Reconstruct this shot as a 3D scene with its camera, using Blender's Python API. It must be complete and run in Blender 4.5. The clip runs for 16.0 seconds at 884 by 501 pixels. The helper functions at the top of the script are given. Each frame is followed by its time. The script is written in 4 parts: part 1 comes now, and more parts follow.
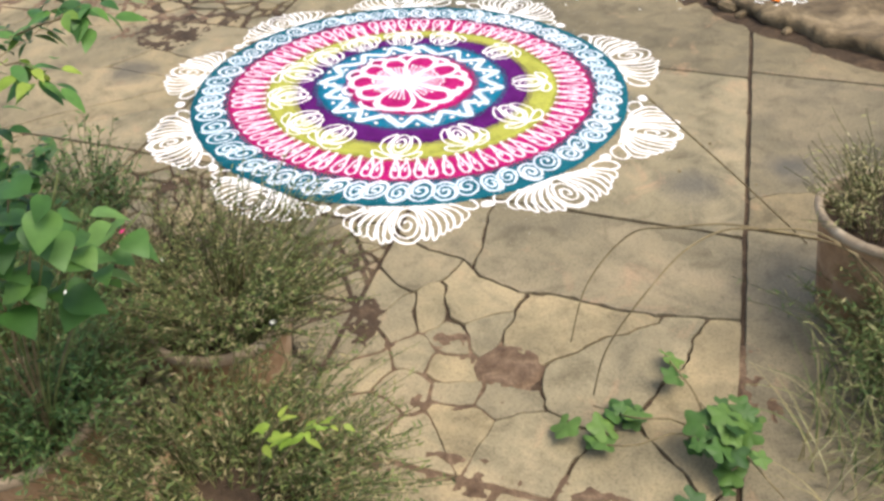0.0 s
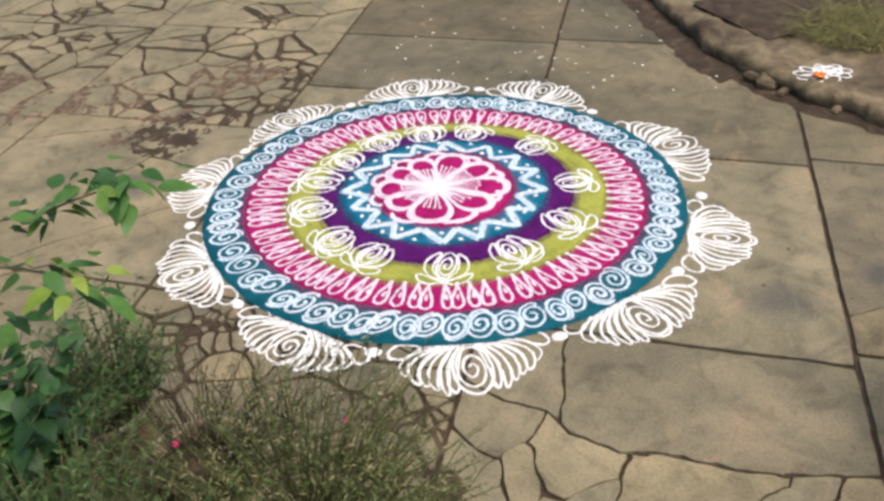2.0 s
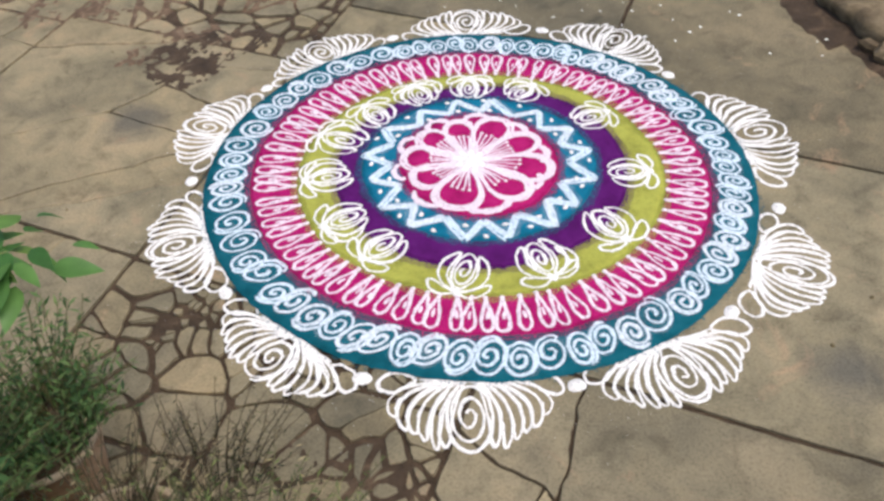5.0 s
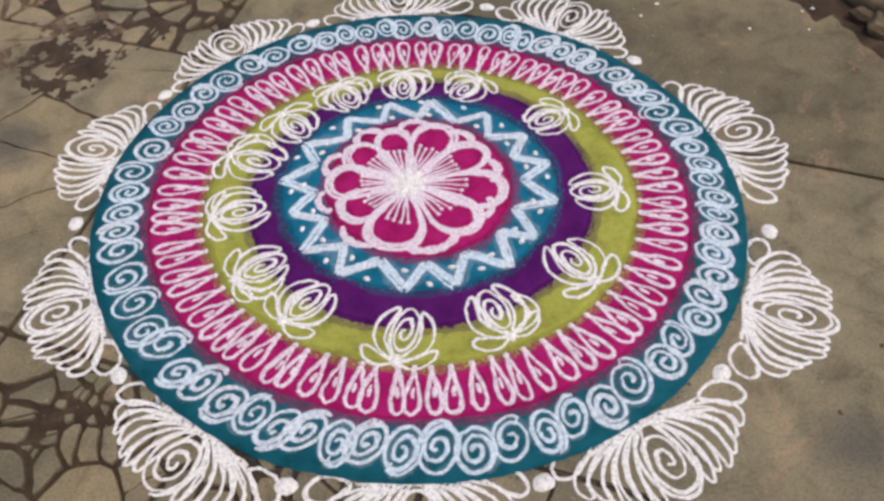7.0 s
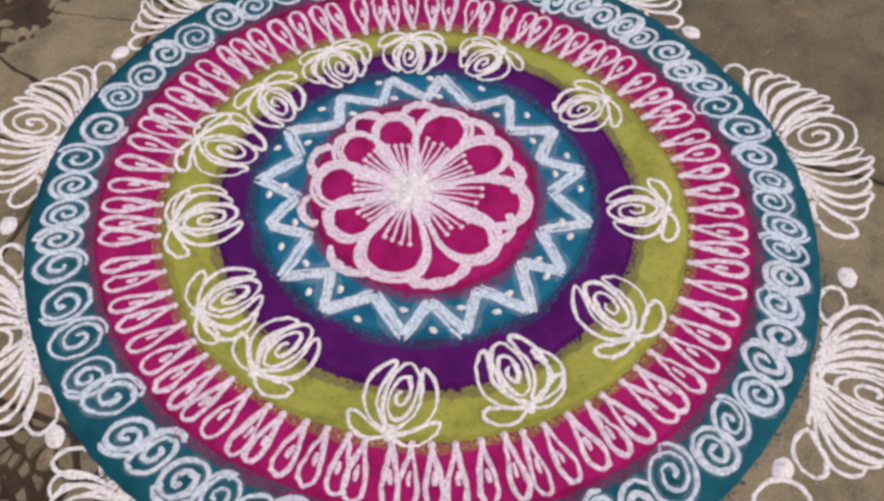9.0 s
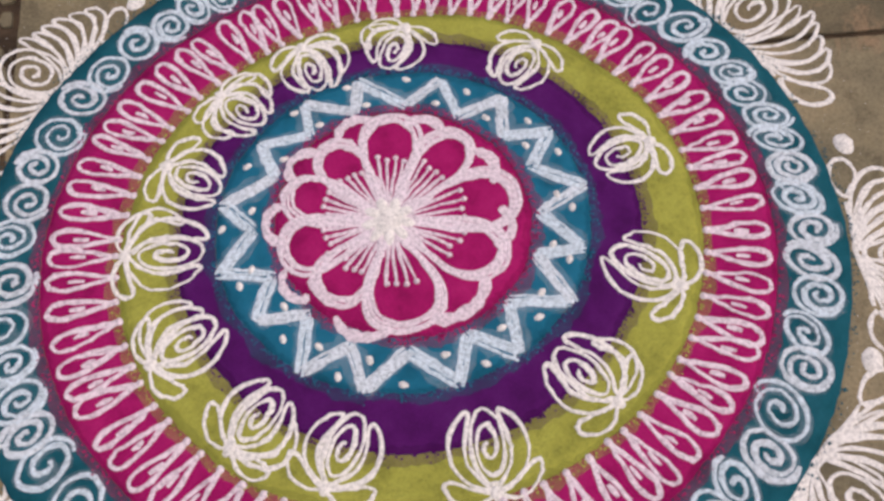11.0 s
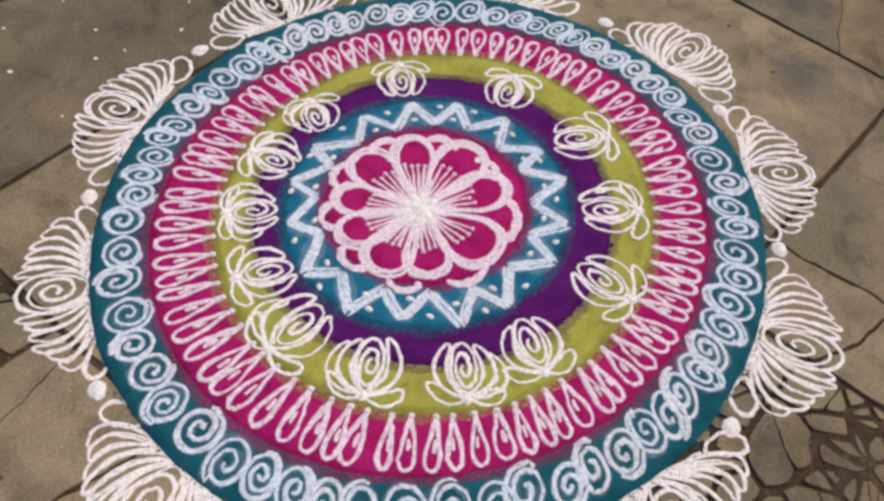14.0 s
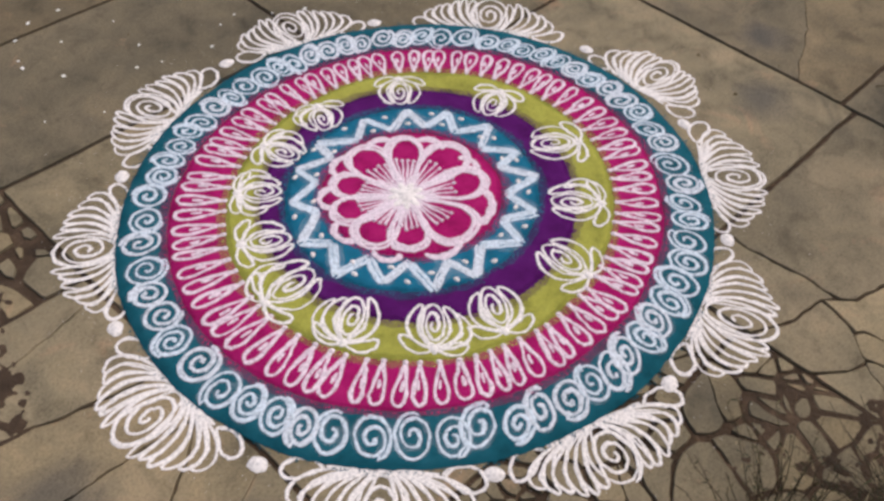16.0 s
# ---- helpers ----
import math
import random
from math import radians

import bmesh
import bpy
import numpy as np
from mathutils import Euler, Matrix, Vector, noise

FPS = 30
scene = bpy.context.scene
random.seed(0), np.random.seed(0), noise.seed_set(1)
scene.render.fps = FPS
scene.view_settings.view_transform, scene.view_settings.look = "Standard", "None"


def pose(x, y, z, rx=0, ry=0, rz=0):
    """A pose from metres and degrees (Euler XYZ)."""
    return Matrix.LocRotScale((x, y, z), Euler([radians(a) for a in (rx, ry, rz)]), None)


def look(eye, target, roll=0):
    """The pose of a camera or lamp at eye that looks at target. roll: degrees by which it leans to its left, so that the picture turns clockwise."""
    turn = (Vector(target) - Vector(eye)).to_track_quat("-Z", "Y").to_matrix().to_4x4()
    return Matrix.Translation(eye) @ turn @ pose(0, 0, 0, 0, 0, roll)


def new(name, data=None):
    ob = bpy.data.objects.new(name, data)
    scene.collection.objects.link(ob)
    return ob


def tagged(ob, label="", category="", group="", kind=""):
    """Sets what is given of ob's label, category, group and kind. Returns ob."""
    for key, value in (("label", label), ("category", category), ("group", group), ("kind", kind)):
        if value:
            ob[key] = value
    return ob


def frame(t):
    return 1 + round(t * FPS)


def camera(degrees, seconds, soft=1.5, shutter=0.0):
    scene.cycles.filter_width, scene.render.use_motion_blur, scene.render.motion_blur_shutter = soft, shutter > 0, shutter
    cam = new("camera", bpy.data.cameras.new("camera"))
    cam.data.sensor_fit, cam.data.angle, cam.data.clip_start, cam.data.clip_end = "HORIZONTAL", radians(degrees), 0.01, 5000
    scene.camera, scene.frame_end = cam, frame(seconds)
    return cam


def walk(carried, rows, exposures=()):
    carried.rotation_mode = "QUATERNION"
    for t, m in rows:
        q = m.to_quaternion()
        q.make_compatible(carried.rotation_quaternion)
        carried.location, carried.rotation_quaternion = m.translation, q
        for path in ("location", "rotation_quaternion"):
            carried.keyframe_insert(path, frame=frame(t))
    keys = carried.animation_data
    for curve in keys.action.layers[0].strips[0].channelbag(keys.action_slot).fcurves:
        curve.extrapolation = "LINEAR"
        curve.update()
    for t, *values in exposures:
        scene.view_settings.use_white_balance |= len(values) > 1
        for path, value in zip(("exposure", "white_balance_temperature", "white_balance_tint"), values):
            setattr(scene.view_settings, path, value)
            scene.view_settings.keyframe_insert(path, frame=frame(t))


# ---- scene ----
cam = camera(54.0, 16.0, 2.9)
PATH = [
    (0, (0.185, -2.732, 1.397), (0.131, -1.157, 0.166), -3.3),
    (0.5, (0.127, -2.585, 1.42), (0.151, -0.994, 0.207), -7.0),
    (1, (0.069, -2.508, 1.45), (0.133, -0.906, 0.255), -6.9),
    (1.5, (0.014, -2.4, 1.466), (0.099, -0.776, 0.302), -6.4),
    (2, (-0.062, -2.343, 1.448), (-0.022, -0.72, 0.28), -4.3),
    (2.5, (-0.109, -2.318, 1.455), (-0.185, -0.718, 0.257), -1.9),
    (3, (-0.059, -2.272, 1.469), (-0.305, -0.705, 0.251), -2.6),
    (3.5, (0.071, -2.199, 1.493), (-0.252, -0.665, 0.251), -4.9),
    (4, (0.145, -2.17, 1.522), (-0.187, -0.671, 0.24), -6.1),
    (4.5, (0.123, -2.023, 1.521), (-0.159, -0.588, 0.158), -5.7),
    (5, (0.107, -1.86, 1.523), (-0.05, -0.45, 0.113), -3.7),
    (5.2, (0.127, -1.816, 1.509), (0.004, -0.414, 0.087), -3.7),
    (7.3, (0.136, -1.349, 1.454), (0.088, -0.1, -0.107), -3.9),
    (7.5, (0.103, -1.315, 1.444), (0.072, -0.083, -0.131), -3.6),
    (8, (0.067, -1.217, 1.427), (0.054, -0.027, -0.18), -2.9),
    (8.5, (0.117, -1.072, 1.405), (0.074, 0.048, -0.251), -2.8),
    (9, (0.108, -0.951, 1.378), (0.044, 0.079, -0.336), -2.3),
    (9.2, (0.096, -0.904, 1.368), (0.043, 0.102, -0.36), -2.4),
    (11.3, (-0.18, -0.581, 1.353), (0.174, 0.105, -0.492), -2.8),
    (11.5, (-0.224, -0.537, 1.356), (0.215, 0.097, -0.489), -1.0),
    (12, (-0.449, -0.422, 1.379), (0.246, 0.061, -0.433), 4.9),
    (12.5, (-0.581, -0.312, 1.425), (0.263, 0.061, -0.35), 7.1),
    (13, (-0.733, -0.241, 1.44), (0.227, 0.065, -0.288), 7.5),
    (13.5, (-0.942, -0.295, 1.471), (0.112, -0.009, -0.204), 8.8),
    (14, (-1.09, -0.409, 1.498), (0.008, -0.047, -0.134), 6.8),
    (14.5, (-1.156, -0.567, 1.45), (-0.037, -0.053, -0.127), 3.2),
    (15, (-1.21, -0.63, 1.386), (-0.096, -0.019, -0.159), 1.8),
    (15.5, (-1.265, -0.694, 1.445), (-0.145, -0.086, -0.097), 1.9),
    (16, (-1.328, -0.675, 1.563), (-0.145, -0.158, 0.035), 4.3),
]
walk(cam, [(t, look(eye, target, roll)) for t, eye, target, roll in PATH],
     [(0, 1.23, 6270, 10), (0.5, 0.95, 6240, 10), (1.5, 0.77, 6180, 10), (3, 0.73, 5990, 11), (5, 0.70, 5930, 11), (7.4, 0.14, 6160, 16), (9.2, 0.07, 6300, 21), (11.4, 0.04, 6520, 20), (12.5, 0.11, 6500, 20), (16, 0.19, 6270, 18)])

# ---- world, sun, exposure ----
world = bpy.data.worlds.new("world")
scene.world = world
world.use_nodes = True
wn = world.node_tree.nodes
sky = wn.new("ShaderNodeTexSky")
sky.sky_type = "NISHITA"
sky.sun_disc = False
sky.sun_elevation = radians(66)
sky.sun_rotation = radians(125)
sky.air_density, sky.dust_density = 1.0, 4.0
wn["Background"].inputs["Strength"].default_value = 0.14
world.node_tree.links.new(sky.outputs[0], wn["Background"].inputs["Color"])
sun = new("sun", bpy.data.lights.new("sun", "SUN"))
sun.data.energy, sun.data.angle, sun.data.color = 1.3, radians(32), (1.0, 0.93, 0.82)
sun.matrix_world = look((0.95, -0.65, 2.6), (0, 0, 0))


# ---- materials ----
def mat(name, rough=0.8):
    m = bpy.data.materials.new(name)
    m.use_nodes = True
    b = m.node_tree.nodes["Principled BSDF"]
    b.inputs["Roughness"].default_value = rough
    b.inputs["Specular IOR Level"].default_value = 0.25
    return m, m.node_tree, b


def node(tree, kind, **values):
    n = tree.nodes.new("ShaderNode" + kind)
    for k, v in values.items():
        n.inputs[k.replace("_", " ")].default_value = v
    return n


def noise_of(tree, scale, detail=4.0, rough=0.55, dist=0.0):
    co = tree.nodes.new("ShaderNodeNewGeometry")
    n = node(tree, "TexNoise", Scale=scale, Detail=detail, Roughness=rough, Distortion=dist)
    tree.links.new(co.outputs["Position"], n.inputs["Vector"])
    return n.outputs["Fac"]


def ramp(tree, fac, stops):
    r = tree.nodes.new("ShaderNodeValToRGB")
    while len(r.color_ramp.elements) < len(stops):
        r.color_ramp.elements.new(0.5)
    for e, (p, c) in zip(r.color_ramp.elements, stops):
        e.position, e.color = p, (*c, 1) if len(c) == 3 else (c[0], c[0], c[0], 1)
    tree.links.new(fac, r.inputs["Fac"])
    return r.outputs["Color"]


def mix(tree, fac, a, b, kind="MIX"):
    n = tree.nodes.new("ShaderNodeMix")
    n.data_type, n.blend_type = "RGBA", kind
    for sock, v in ((n.inputs[0], fac), (n.inputs[6], a), (n.inputs[7], b)):
        if isinstance(v, bpy.types.NodeSocket):
            tree.links.new(v, sock)
        else:
            sock.default_value = v if isinstance(v, float) else (*v, 1)
    return n.outputs[2]


def bump(tree, bsdf, height, strength, dist):
    n = node(tree, "Bump", Strength=strength, Distance=dist)
    tree.links.new(height, n.inputs["Height"])
    tree.links.new(n.outputs["Normal"], bsdf.inputs["Normal"])


def concrete_material(name, k):
    m, t, b = mat(name, 0.88)
    info = t.nodes.new("ShaderNodeObjectInfo")
    big = noise_of(t, 2.3, 5, 0.6, 0.4)
    mid = noise_of(t, 11.0, 6, 0.65, 0.6)
    fine = noise_of(t, 160.0, 4, 0.7)
    base = ramp(t, big, [(0.30, (0.118 * k, 0.101 * k, 0.060 * k)), (0.5, (0.208 * k, 0.172 * k, 0.099 * k)), (0.72, (0.302 * k, 0.238 * k, 0.136 * k))])
    stain = ramp(t, mid, [(0.30, (0.60, 0.59, 0.56)), (0.48, (0.95, 0.94, 0.92)), (0.7, (1.10, 1.06, 1.0))])
    c = mix(t, 1.0, base, stain, "MULTIPLY")
    smut = ramp(t, noise_of(t, 4.6, 3, 0.5, 1.2), [(0.54, (0,)), (0.74, (0.62,))])
    c = mix(t, smut, c, (0.108, 0.092, 0.056))
    rust = ramp(t, noise_of(t, 5.7, 5, 0.7, 0.8), [(0.60, (0,)), (0.74, (0.55,))])
    c = mix(t, rust, c, (0.36, 0.22, 0.12))
    for x, y, r in ((0.82, -0.69, 0.10), (-1.02, 0.20, 0.12), (1.13, -0.62, 0.09)):  # old oil and damp marks
        geo = t.nodes.new("ShaderNodeNewGeometry")
        d = t.nodes.new("ShaderNodeVectorMath")
        d.operation = "DISTANCE"
        d.inputs[1].default_value = (x, y, 0)
        t.links.new(geo.outputs["Position"], d.inputs[0])
        add = node(t, "Math")
        add.operation = "MULTIPLY_ADD"
        t.links.new(mid, add.inputs[0])
        add.inputs[1].default_value = r * 0.9
        t.links.new(d.outputs["Value"], add.inputs[2])
        c = mix(t, ramp(t, add.outputs[0], [(r * 0.75, (0.7,)), (r * 1.55, (0,))]), c, (0.075, 0.070, 0.055))
    speck = ramp(t, fine, [(0.36, (0.66,)), (0.5, (1.0,)), (0.68, (1.16,))])
    c = mix(t, 0.8, c, speck, "MULTIPLY")
    tint = ramp(t, info.outputs["Random"], [(0.0, (0.84, 0.84, 0.86)), (0.5, (1.0, 1.0, 1.0)), (1.0, (1.10, 1.05, 0.98))])
    c = mix(t, 1.0, c, tint, "MULTIPLY")
    t.links.new(c, b.inputs["Base Color"])
    h = mix(t, 0.55, mid, fine)
    bump(t, b, h, 0.5, 0.006)
    return m


def plain_material(name, stops, scale=8.0, rough=0.85, bump_size=0.004, bump_scale=60.0, strength=0.5):
    m, t, b = mat(name, rough)
    c = ramp(t, noise_of(t, scale, 5, 0.65, 0.5), stops)
    f = noise_of(t, bump_scale, 4, 0.7)
    c = mix(t, 0.6, c, ramp(t, f, [(0.3, (0.72,)), (0.7, (1.18,))]), "MULTIPLY")
    t.links.new(c, b.inputs["Base Color"])
    bump(t, b, f, strength, bump_size)
    return m


def powder_material(name, colour, cover=0.0, top=1.0, grain=240.0):
    """Dry rangoli powder; cover is how much of the stroke is worn thin, so that what lies under it shows."""
    m, t, b = mat(name, 0.95)
    b.inputs["Specular IOR Level"].default_value = 0.05
    f = noise_of(t, grain, 3, 0.75)
    w = noise_of(t, 17.0, 4, 0.6)
    pale = min(colour) > 0.5
    dark = tuple(v * (0.93 if pale else 0.72) for v in colour)
    lite = tuple(min(1.0, v * (1.03 if pale else 1.12) + 0.004) for v in colour)
    c = ramp(t, w, [(0.3, dark), (0.5, colour), (0.72, lite)])
    c = mix(t, 0.7, c, ramp(t, f, [(0.3, (0.93 if pale else 0.76,)), (0.7, (1.03 if pale else 1.14,))]), "MULTIPLY")
    t.links.new(c, b.inputs["Base Color"])
    if cover:
        g = noise_of(t, 150.0, 5, 0.85)
        a = ramp(t, g, [(0.30 + cover * 0.1, ((1.0 - cover * 1.6) * top,)), (0.46 + cover * 0.25, (top,))])
        t.links.new(a, b.inputs["Alpha"])
    bump(t, b, f, 0.35, 0.002)
    return m


def leaf_material(name, stops, rough=0.5, through_light=0.25):
    """stops colour the leaves one by one."""
    m, t, b = mat(name, rough)
    geo = t.nodes.new("ShaderNodeNewGeometry")
    info = t.nodes.new("ShaderNodeObjectInfo")
    add = t.nodes.new("ShaderNodeMath")
    add.operation = "ADD"
    wrap = t.nodes.new("ShaderNodeMath")
    wrap.operation = "FRACT"
    t.links.new(geo.outputs["Random Per Island"], add.inputs[0])
    t.links.new(info.outputs["Random"], add.inputs[1])
    t.links.new(add.outputs[0], wrap.inputs[0])
    c = ramp(t, wrap.outputs[0], stops)
    c = mix(t, 0.6, c, ramp(t, noise_of(t, 45.0, 3), [(0.3, (0.75,)), (0.7, (1.2,))]), "MULTIPLY")
    t.links.new(c, b.inputs["Base Color"])
    tr = t.nodes.new("ShaderNodeBsdfTranslucent")
    t.links.new(c, tr.inputs["Color"])
    ms = t.nodes.new("ShaderNodeMixShader")
    ms.inputs[0].default_value = through_light
    t.links.new(b.outputs[0], ms.inputs[1])
    t.links.new(tr.outputs[0], ms.inputs[2])
    t.links.new(ms.outputs[0], t.nodes["Material Output"].inputs["Surface"])
    return m


CONCRETE = concrete_material("weathered_concrete", 1.0)
# paler concrete for the nearest pieces
PALER = concrete_material("paler_concrete", 1.18)
# same concrete taken darker: shade over the far and right-hand slabs, put into colour
SHADED = concrete_material("shaded_concrete", 0.72)
DEEP_SHADED = concrete_material("deep_shaded_concrete", 0.52)
EARTH = plain_material("dry_reddish_earth", [(0.3, (0.075, 0.045, 0.024)), (0.5, (0.135, 0.085, 0.047)), (0.7, (0.23, 0.155, 0.09))], 26.0, 0.95, 0.012, 110.0, 0.9)
SOIL = plain_material("damp_soil", [(0.3, (0.032, 0.021, 0.011)), (0.55, (0.064, 0.041, 0.022)), (0.75, (0.125, 0.083, 0.046))], 14.0, 0.95, 0.01, 90.0, 0.8)
PLINTH = plain_material("rough_cement", [(0.34, (0.050, 0.034, 0.017)), (0.5, (0.122, 0.088, 0.045)), (0.66, (0.225, 0.165, 0.088))], 6.0, 0.9, 0.012, 28.0, 0.6)
POT = plain_material("worn_terracotta", [(0.3, (0.18, 0.105, 0.052)), (0.5, (0.31, 0.19, 0.098)), (0.7, (0.42, 0.29, 0.17))], 13.0, 0.85, 0.003, 70.0, 0.5)
POT_RIM = plain_material("lime_stained_rim", [(0.3, (0.20, 0.145, 0.085)), (0.55, (0.31, 0.235, 0.145)), (0.75, (0.42, 0.34, 0.23))], 16.0, 0.85, 0.003, 80.0, 0.5)
TEAL = powder_material("teal_powder", (0.008, 0.078, 0.098))
PINK = powder_material("magenta_powder", (0.310, 0.010, 0.094))
LIME = powder_material("yellow_green_powder", (0.310, 0.305, 0.052), 0.22)
PURPLE = powder_material("purple_powder", (0.074, 0.008, 0.088))
BLUE = powder_material("blue_powder", (0.010, 0.118, 0.182))
WHITE = powder_material("white_powder", (0.80, 0.75, 0.665), 0.34, 0.97)
SPARSE = powder_material("sparse_white_powder", (0.80, 0.68, 0.69), 0.40, 0.90)
THIN = powder_material("thin_white_powder", (0.68, 0.77, 0.79), 0.42, 0.86)
DUST = powder_material("dusting_of_white_powder", (0.72, 0.75, 0.76), 0.5, 0.13)
SMUDGED = powder_material("smudged_white_powder", (0.74, 0.785, 0.785), 0.42, 0.82)
ORANGE = powder_material("orange_petal", (0.75, 0.20, 0.03))
# brown twigs, darkened to carry the deep shadow inside the tangles
DARK_TWIG = plain_material("shade_darkened_brown_twig", [(0.3, (0.022, 0.016, 0.008)), (0.55, (0.050, 0.036, 0.017)), (0.72, (0.17, 0.12, 0.06))], 26.0, 0.8)
OLIVE_TWIG = plain_material("olive_twig", [(0.3, (0.044, 0.044, 0.014)), (0.55, (0.100, 0.098, 0.032)), (0.75, (0.24, 0.19, 0.085))], 26.0, 0.8)
STEM = plain_material("brown_stem", [(0.3, (0.09, 0.065, 0.03)), (0.55, (0.17, 0.13, 0.06)), (0.75, (0.24, 0.19, 0.10))], 30.0, 0.8)
GREEN_STEM = plain_material("green_stem", [(0.3, (0.07, 0.09, 0.025)), (0.55, (0.13, 0.15, 0.045)), (0.75, (0.2, 0.2, 0.08))], 30.0, 0.7)
WISP = leaf_material("wispy_leaf", [(0.0, (0.030, 0.044, 0.010)), (0.35, (0.076, 0.112, 0.024)), (0.65, (0.155, 0.188, 0.048)), (0.86, (0.27, 0.225, 0.095)), (1.0, (0.36, 0.28, 0.15))], 0.6)
# brown tangle leaves, their darks lowered to stand for shadow within the bush
TANGLE = leaf_material("shade_darkened_tangle_leaf", [(0.0, (0.012, 0.016, 0.005)), (0.4, (0.034, 0.040, 0.012)), (0.72, (0.080, 0.072, 0.026)), (0.9, (0.20, 0.155, 0.075)), (1.0, (0.32, 0.25, 0.13))], 0.65, 0.12)
FEATHER = leaf_material("feathery_leaf", [(0.0, (0.022, 0.050, 0.012)), (0.5, (0.056, 0.110, 0.024)), (1.0, (0.14, 0.20, 0.055))], 0.6)
LEAF = leaf_material("fresh_leaf", [(0.0, (0.035, 0.095, 0.018)), (0.5, (0.068, 0.16, 0.032)), (0.85, (0.115, 0.225, 0.042)), (1.0, (0.16, 0.25, 0.040))], 0.42, 0.35)
BEAN = leaf_material("pale_leaf", [(0.0, (0.042, 0.105, 0.020)), (0.5, (0.080, 0.170, 0.034)), (1.0, (0.14, 0.245, 0.055))], 0.45, 0.35)
YELLOW_LEAF = leaf_material("yellowing_leaf", [(0.0, (0.17, 0.27, 0.028)), (1.0, (0.31, 0.37, 0.055))], 0.45, 0.4)
IVY = leaf_material("ivy_leaf", [(0.0, (0.026, 0.062, 0.012)), (0.5, (0.054, 0.112, 0.020)), (1.0, (0.11, 0.18, 0.035))], 0.5, 0.2)
# dark green leaf, with the dense bush's own shade included in its colour
DARK_LEAF = leaf_material("deep_green_shaded_leaf", [(0.0, (0.018, 0.048, 0.012)), (0.6, (0.036, 0.085, 0.020)), (1.0, (0.075, 0.15, 0.035))], 0.45, 0.25)
GRASS = leaf_material("green_grass", [(0.0, (0.045, 0.075, 0.018)), (0.5, (0.10, 0.14, 0.035)), (0.8, (0.18, 0.19, 0.06)), (1.0, (0.32, 0.27, 0.13))], 0.6, 0.2)
STRAW = leaf_material("dry_grass", [(0.0, (0.15, 0.12, 0.05)), (0.4, (0.26, 0.22, 0.10)), (0.7, (0.20, 0.22, 0.07)), (1.0, (0.40, 0.34, 0.19))], 0.7, 0.15)
OLIVE_GRASS = leaf_material("olive_grass", [(0.0, (0.055, 0.050, 0.012)), (0.5, (0.13, 0.115, 0.028)), (0.85, (0.24, 0.20, 0.055)), (1.0, (0.36, 0.29, 0.11))], 0.7, 0.15)
PETAL = leaf_material("white_petal", [(0.0, (0.72, 0.70, 0.55)), (1.0, (0.85, 0.83, 0.72))], 0.6, 0.2)
FLOWER_PINK = leaf_material("pink_bloom", [(0.0, (0.50, 0.02, 0.10)), (1.0, (0.65, 0.05, 0.2))], 0.5, 0.2)


# ---- mesh tools ----
class Shape:
    """Gathers points and faces for one mesh."""

    def __init__(self):
        self.v, self.f = [], []

    def add(self, pts, faces):
        k = len(self.v)
        self.v.extend(tuple(p) for p in pts)
        self.f.extend(tuple(i + k for i in f) for f in faces)

    def mesh(self, name, material, smooth=True):
        me = bpy.data.meshes.new(name)
        me.from_pydata(self.v, [], self.f)
        me.materials.append(material)
        if smooth:
            me.polygons.foreach_set("use_smooth", [True] * len(me.polygons))
        me.update()
        return me


def part(name, shape, material, parent, label="", smooth=True):
    ob = new(name, shape.mesh(name, material, smooth) if isinstance(shape, Shape) else shape)
    ob.parent = parent
    return tagged(ob, label)


def thing(name, label, category, place=(0, 0, 0), group="", kind=""):
    ob = new(name)
    ob.empty_display_size = 0.05
    ob.location = place
    return tagged(ob, label, category, group, kind)


def tube(shape, pts, r0, r1, sides=5):
    """A tapered stem along pts."""
    pts = [Vector(p) for p in pts]
    n = len(pts)
    rings, faces = [], []
    for i, p in enumerate(pts):
        d = (pts[min(i + 1, n - 1)] - pts[max(i - 1, 0)]).normalized()
        a = d.orthogonal().normalized()
        b = d.cross(a)
        r = r0 + (r1 - r0) * i / max(1, n - 1)
        for s in range(sides):
            w = 2 * math.pi * s / sides
            rings.append(p + (a * math.cos(w) + b * math.sin(w)) * r)
    for i in range(n - 1):
        for s in range(sides):
            t = (s + 1) % sides
            faces.append((i * sides + s, i * sides + t, (i + 1) * sides + t, (i + 1) * sides + s))
    faces.append(tuple(range(sides - 1, -1, -1)))
    faces.append(tuple((n - 1) * sides + s for s in range(sides)))
    shape.add(rings, faces)


def lathe(shape, profile, sides=36, wobble=0.0, seed=0):
    rnd = random.Random(seed)
    ph = rnd.random() * 6
    pts, faces = [], []
    for i, (r, z) in enumerate(profile):
        for s in range(sides):
            w = 2 * math.pi * s / sides
            k = 1 + wobble * math.sin(2 * w + ph) + wobble * 0.5 * math.sin(5 * w + ph * 2 + z * 20)
            pts.append((r * k * math.cos(w), r * k * math.sin(w), z))
    for i in range(len(profile) - 1):
        for s in range(sides):
            t = (s + 1) % sides
            faces.append((i * sides + s, i * sides + t, (i + 1) * sides + t, (i + 1) * sides + s))
    shape.add(pts, faces)


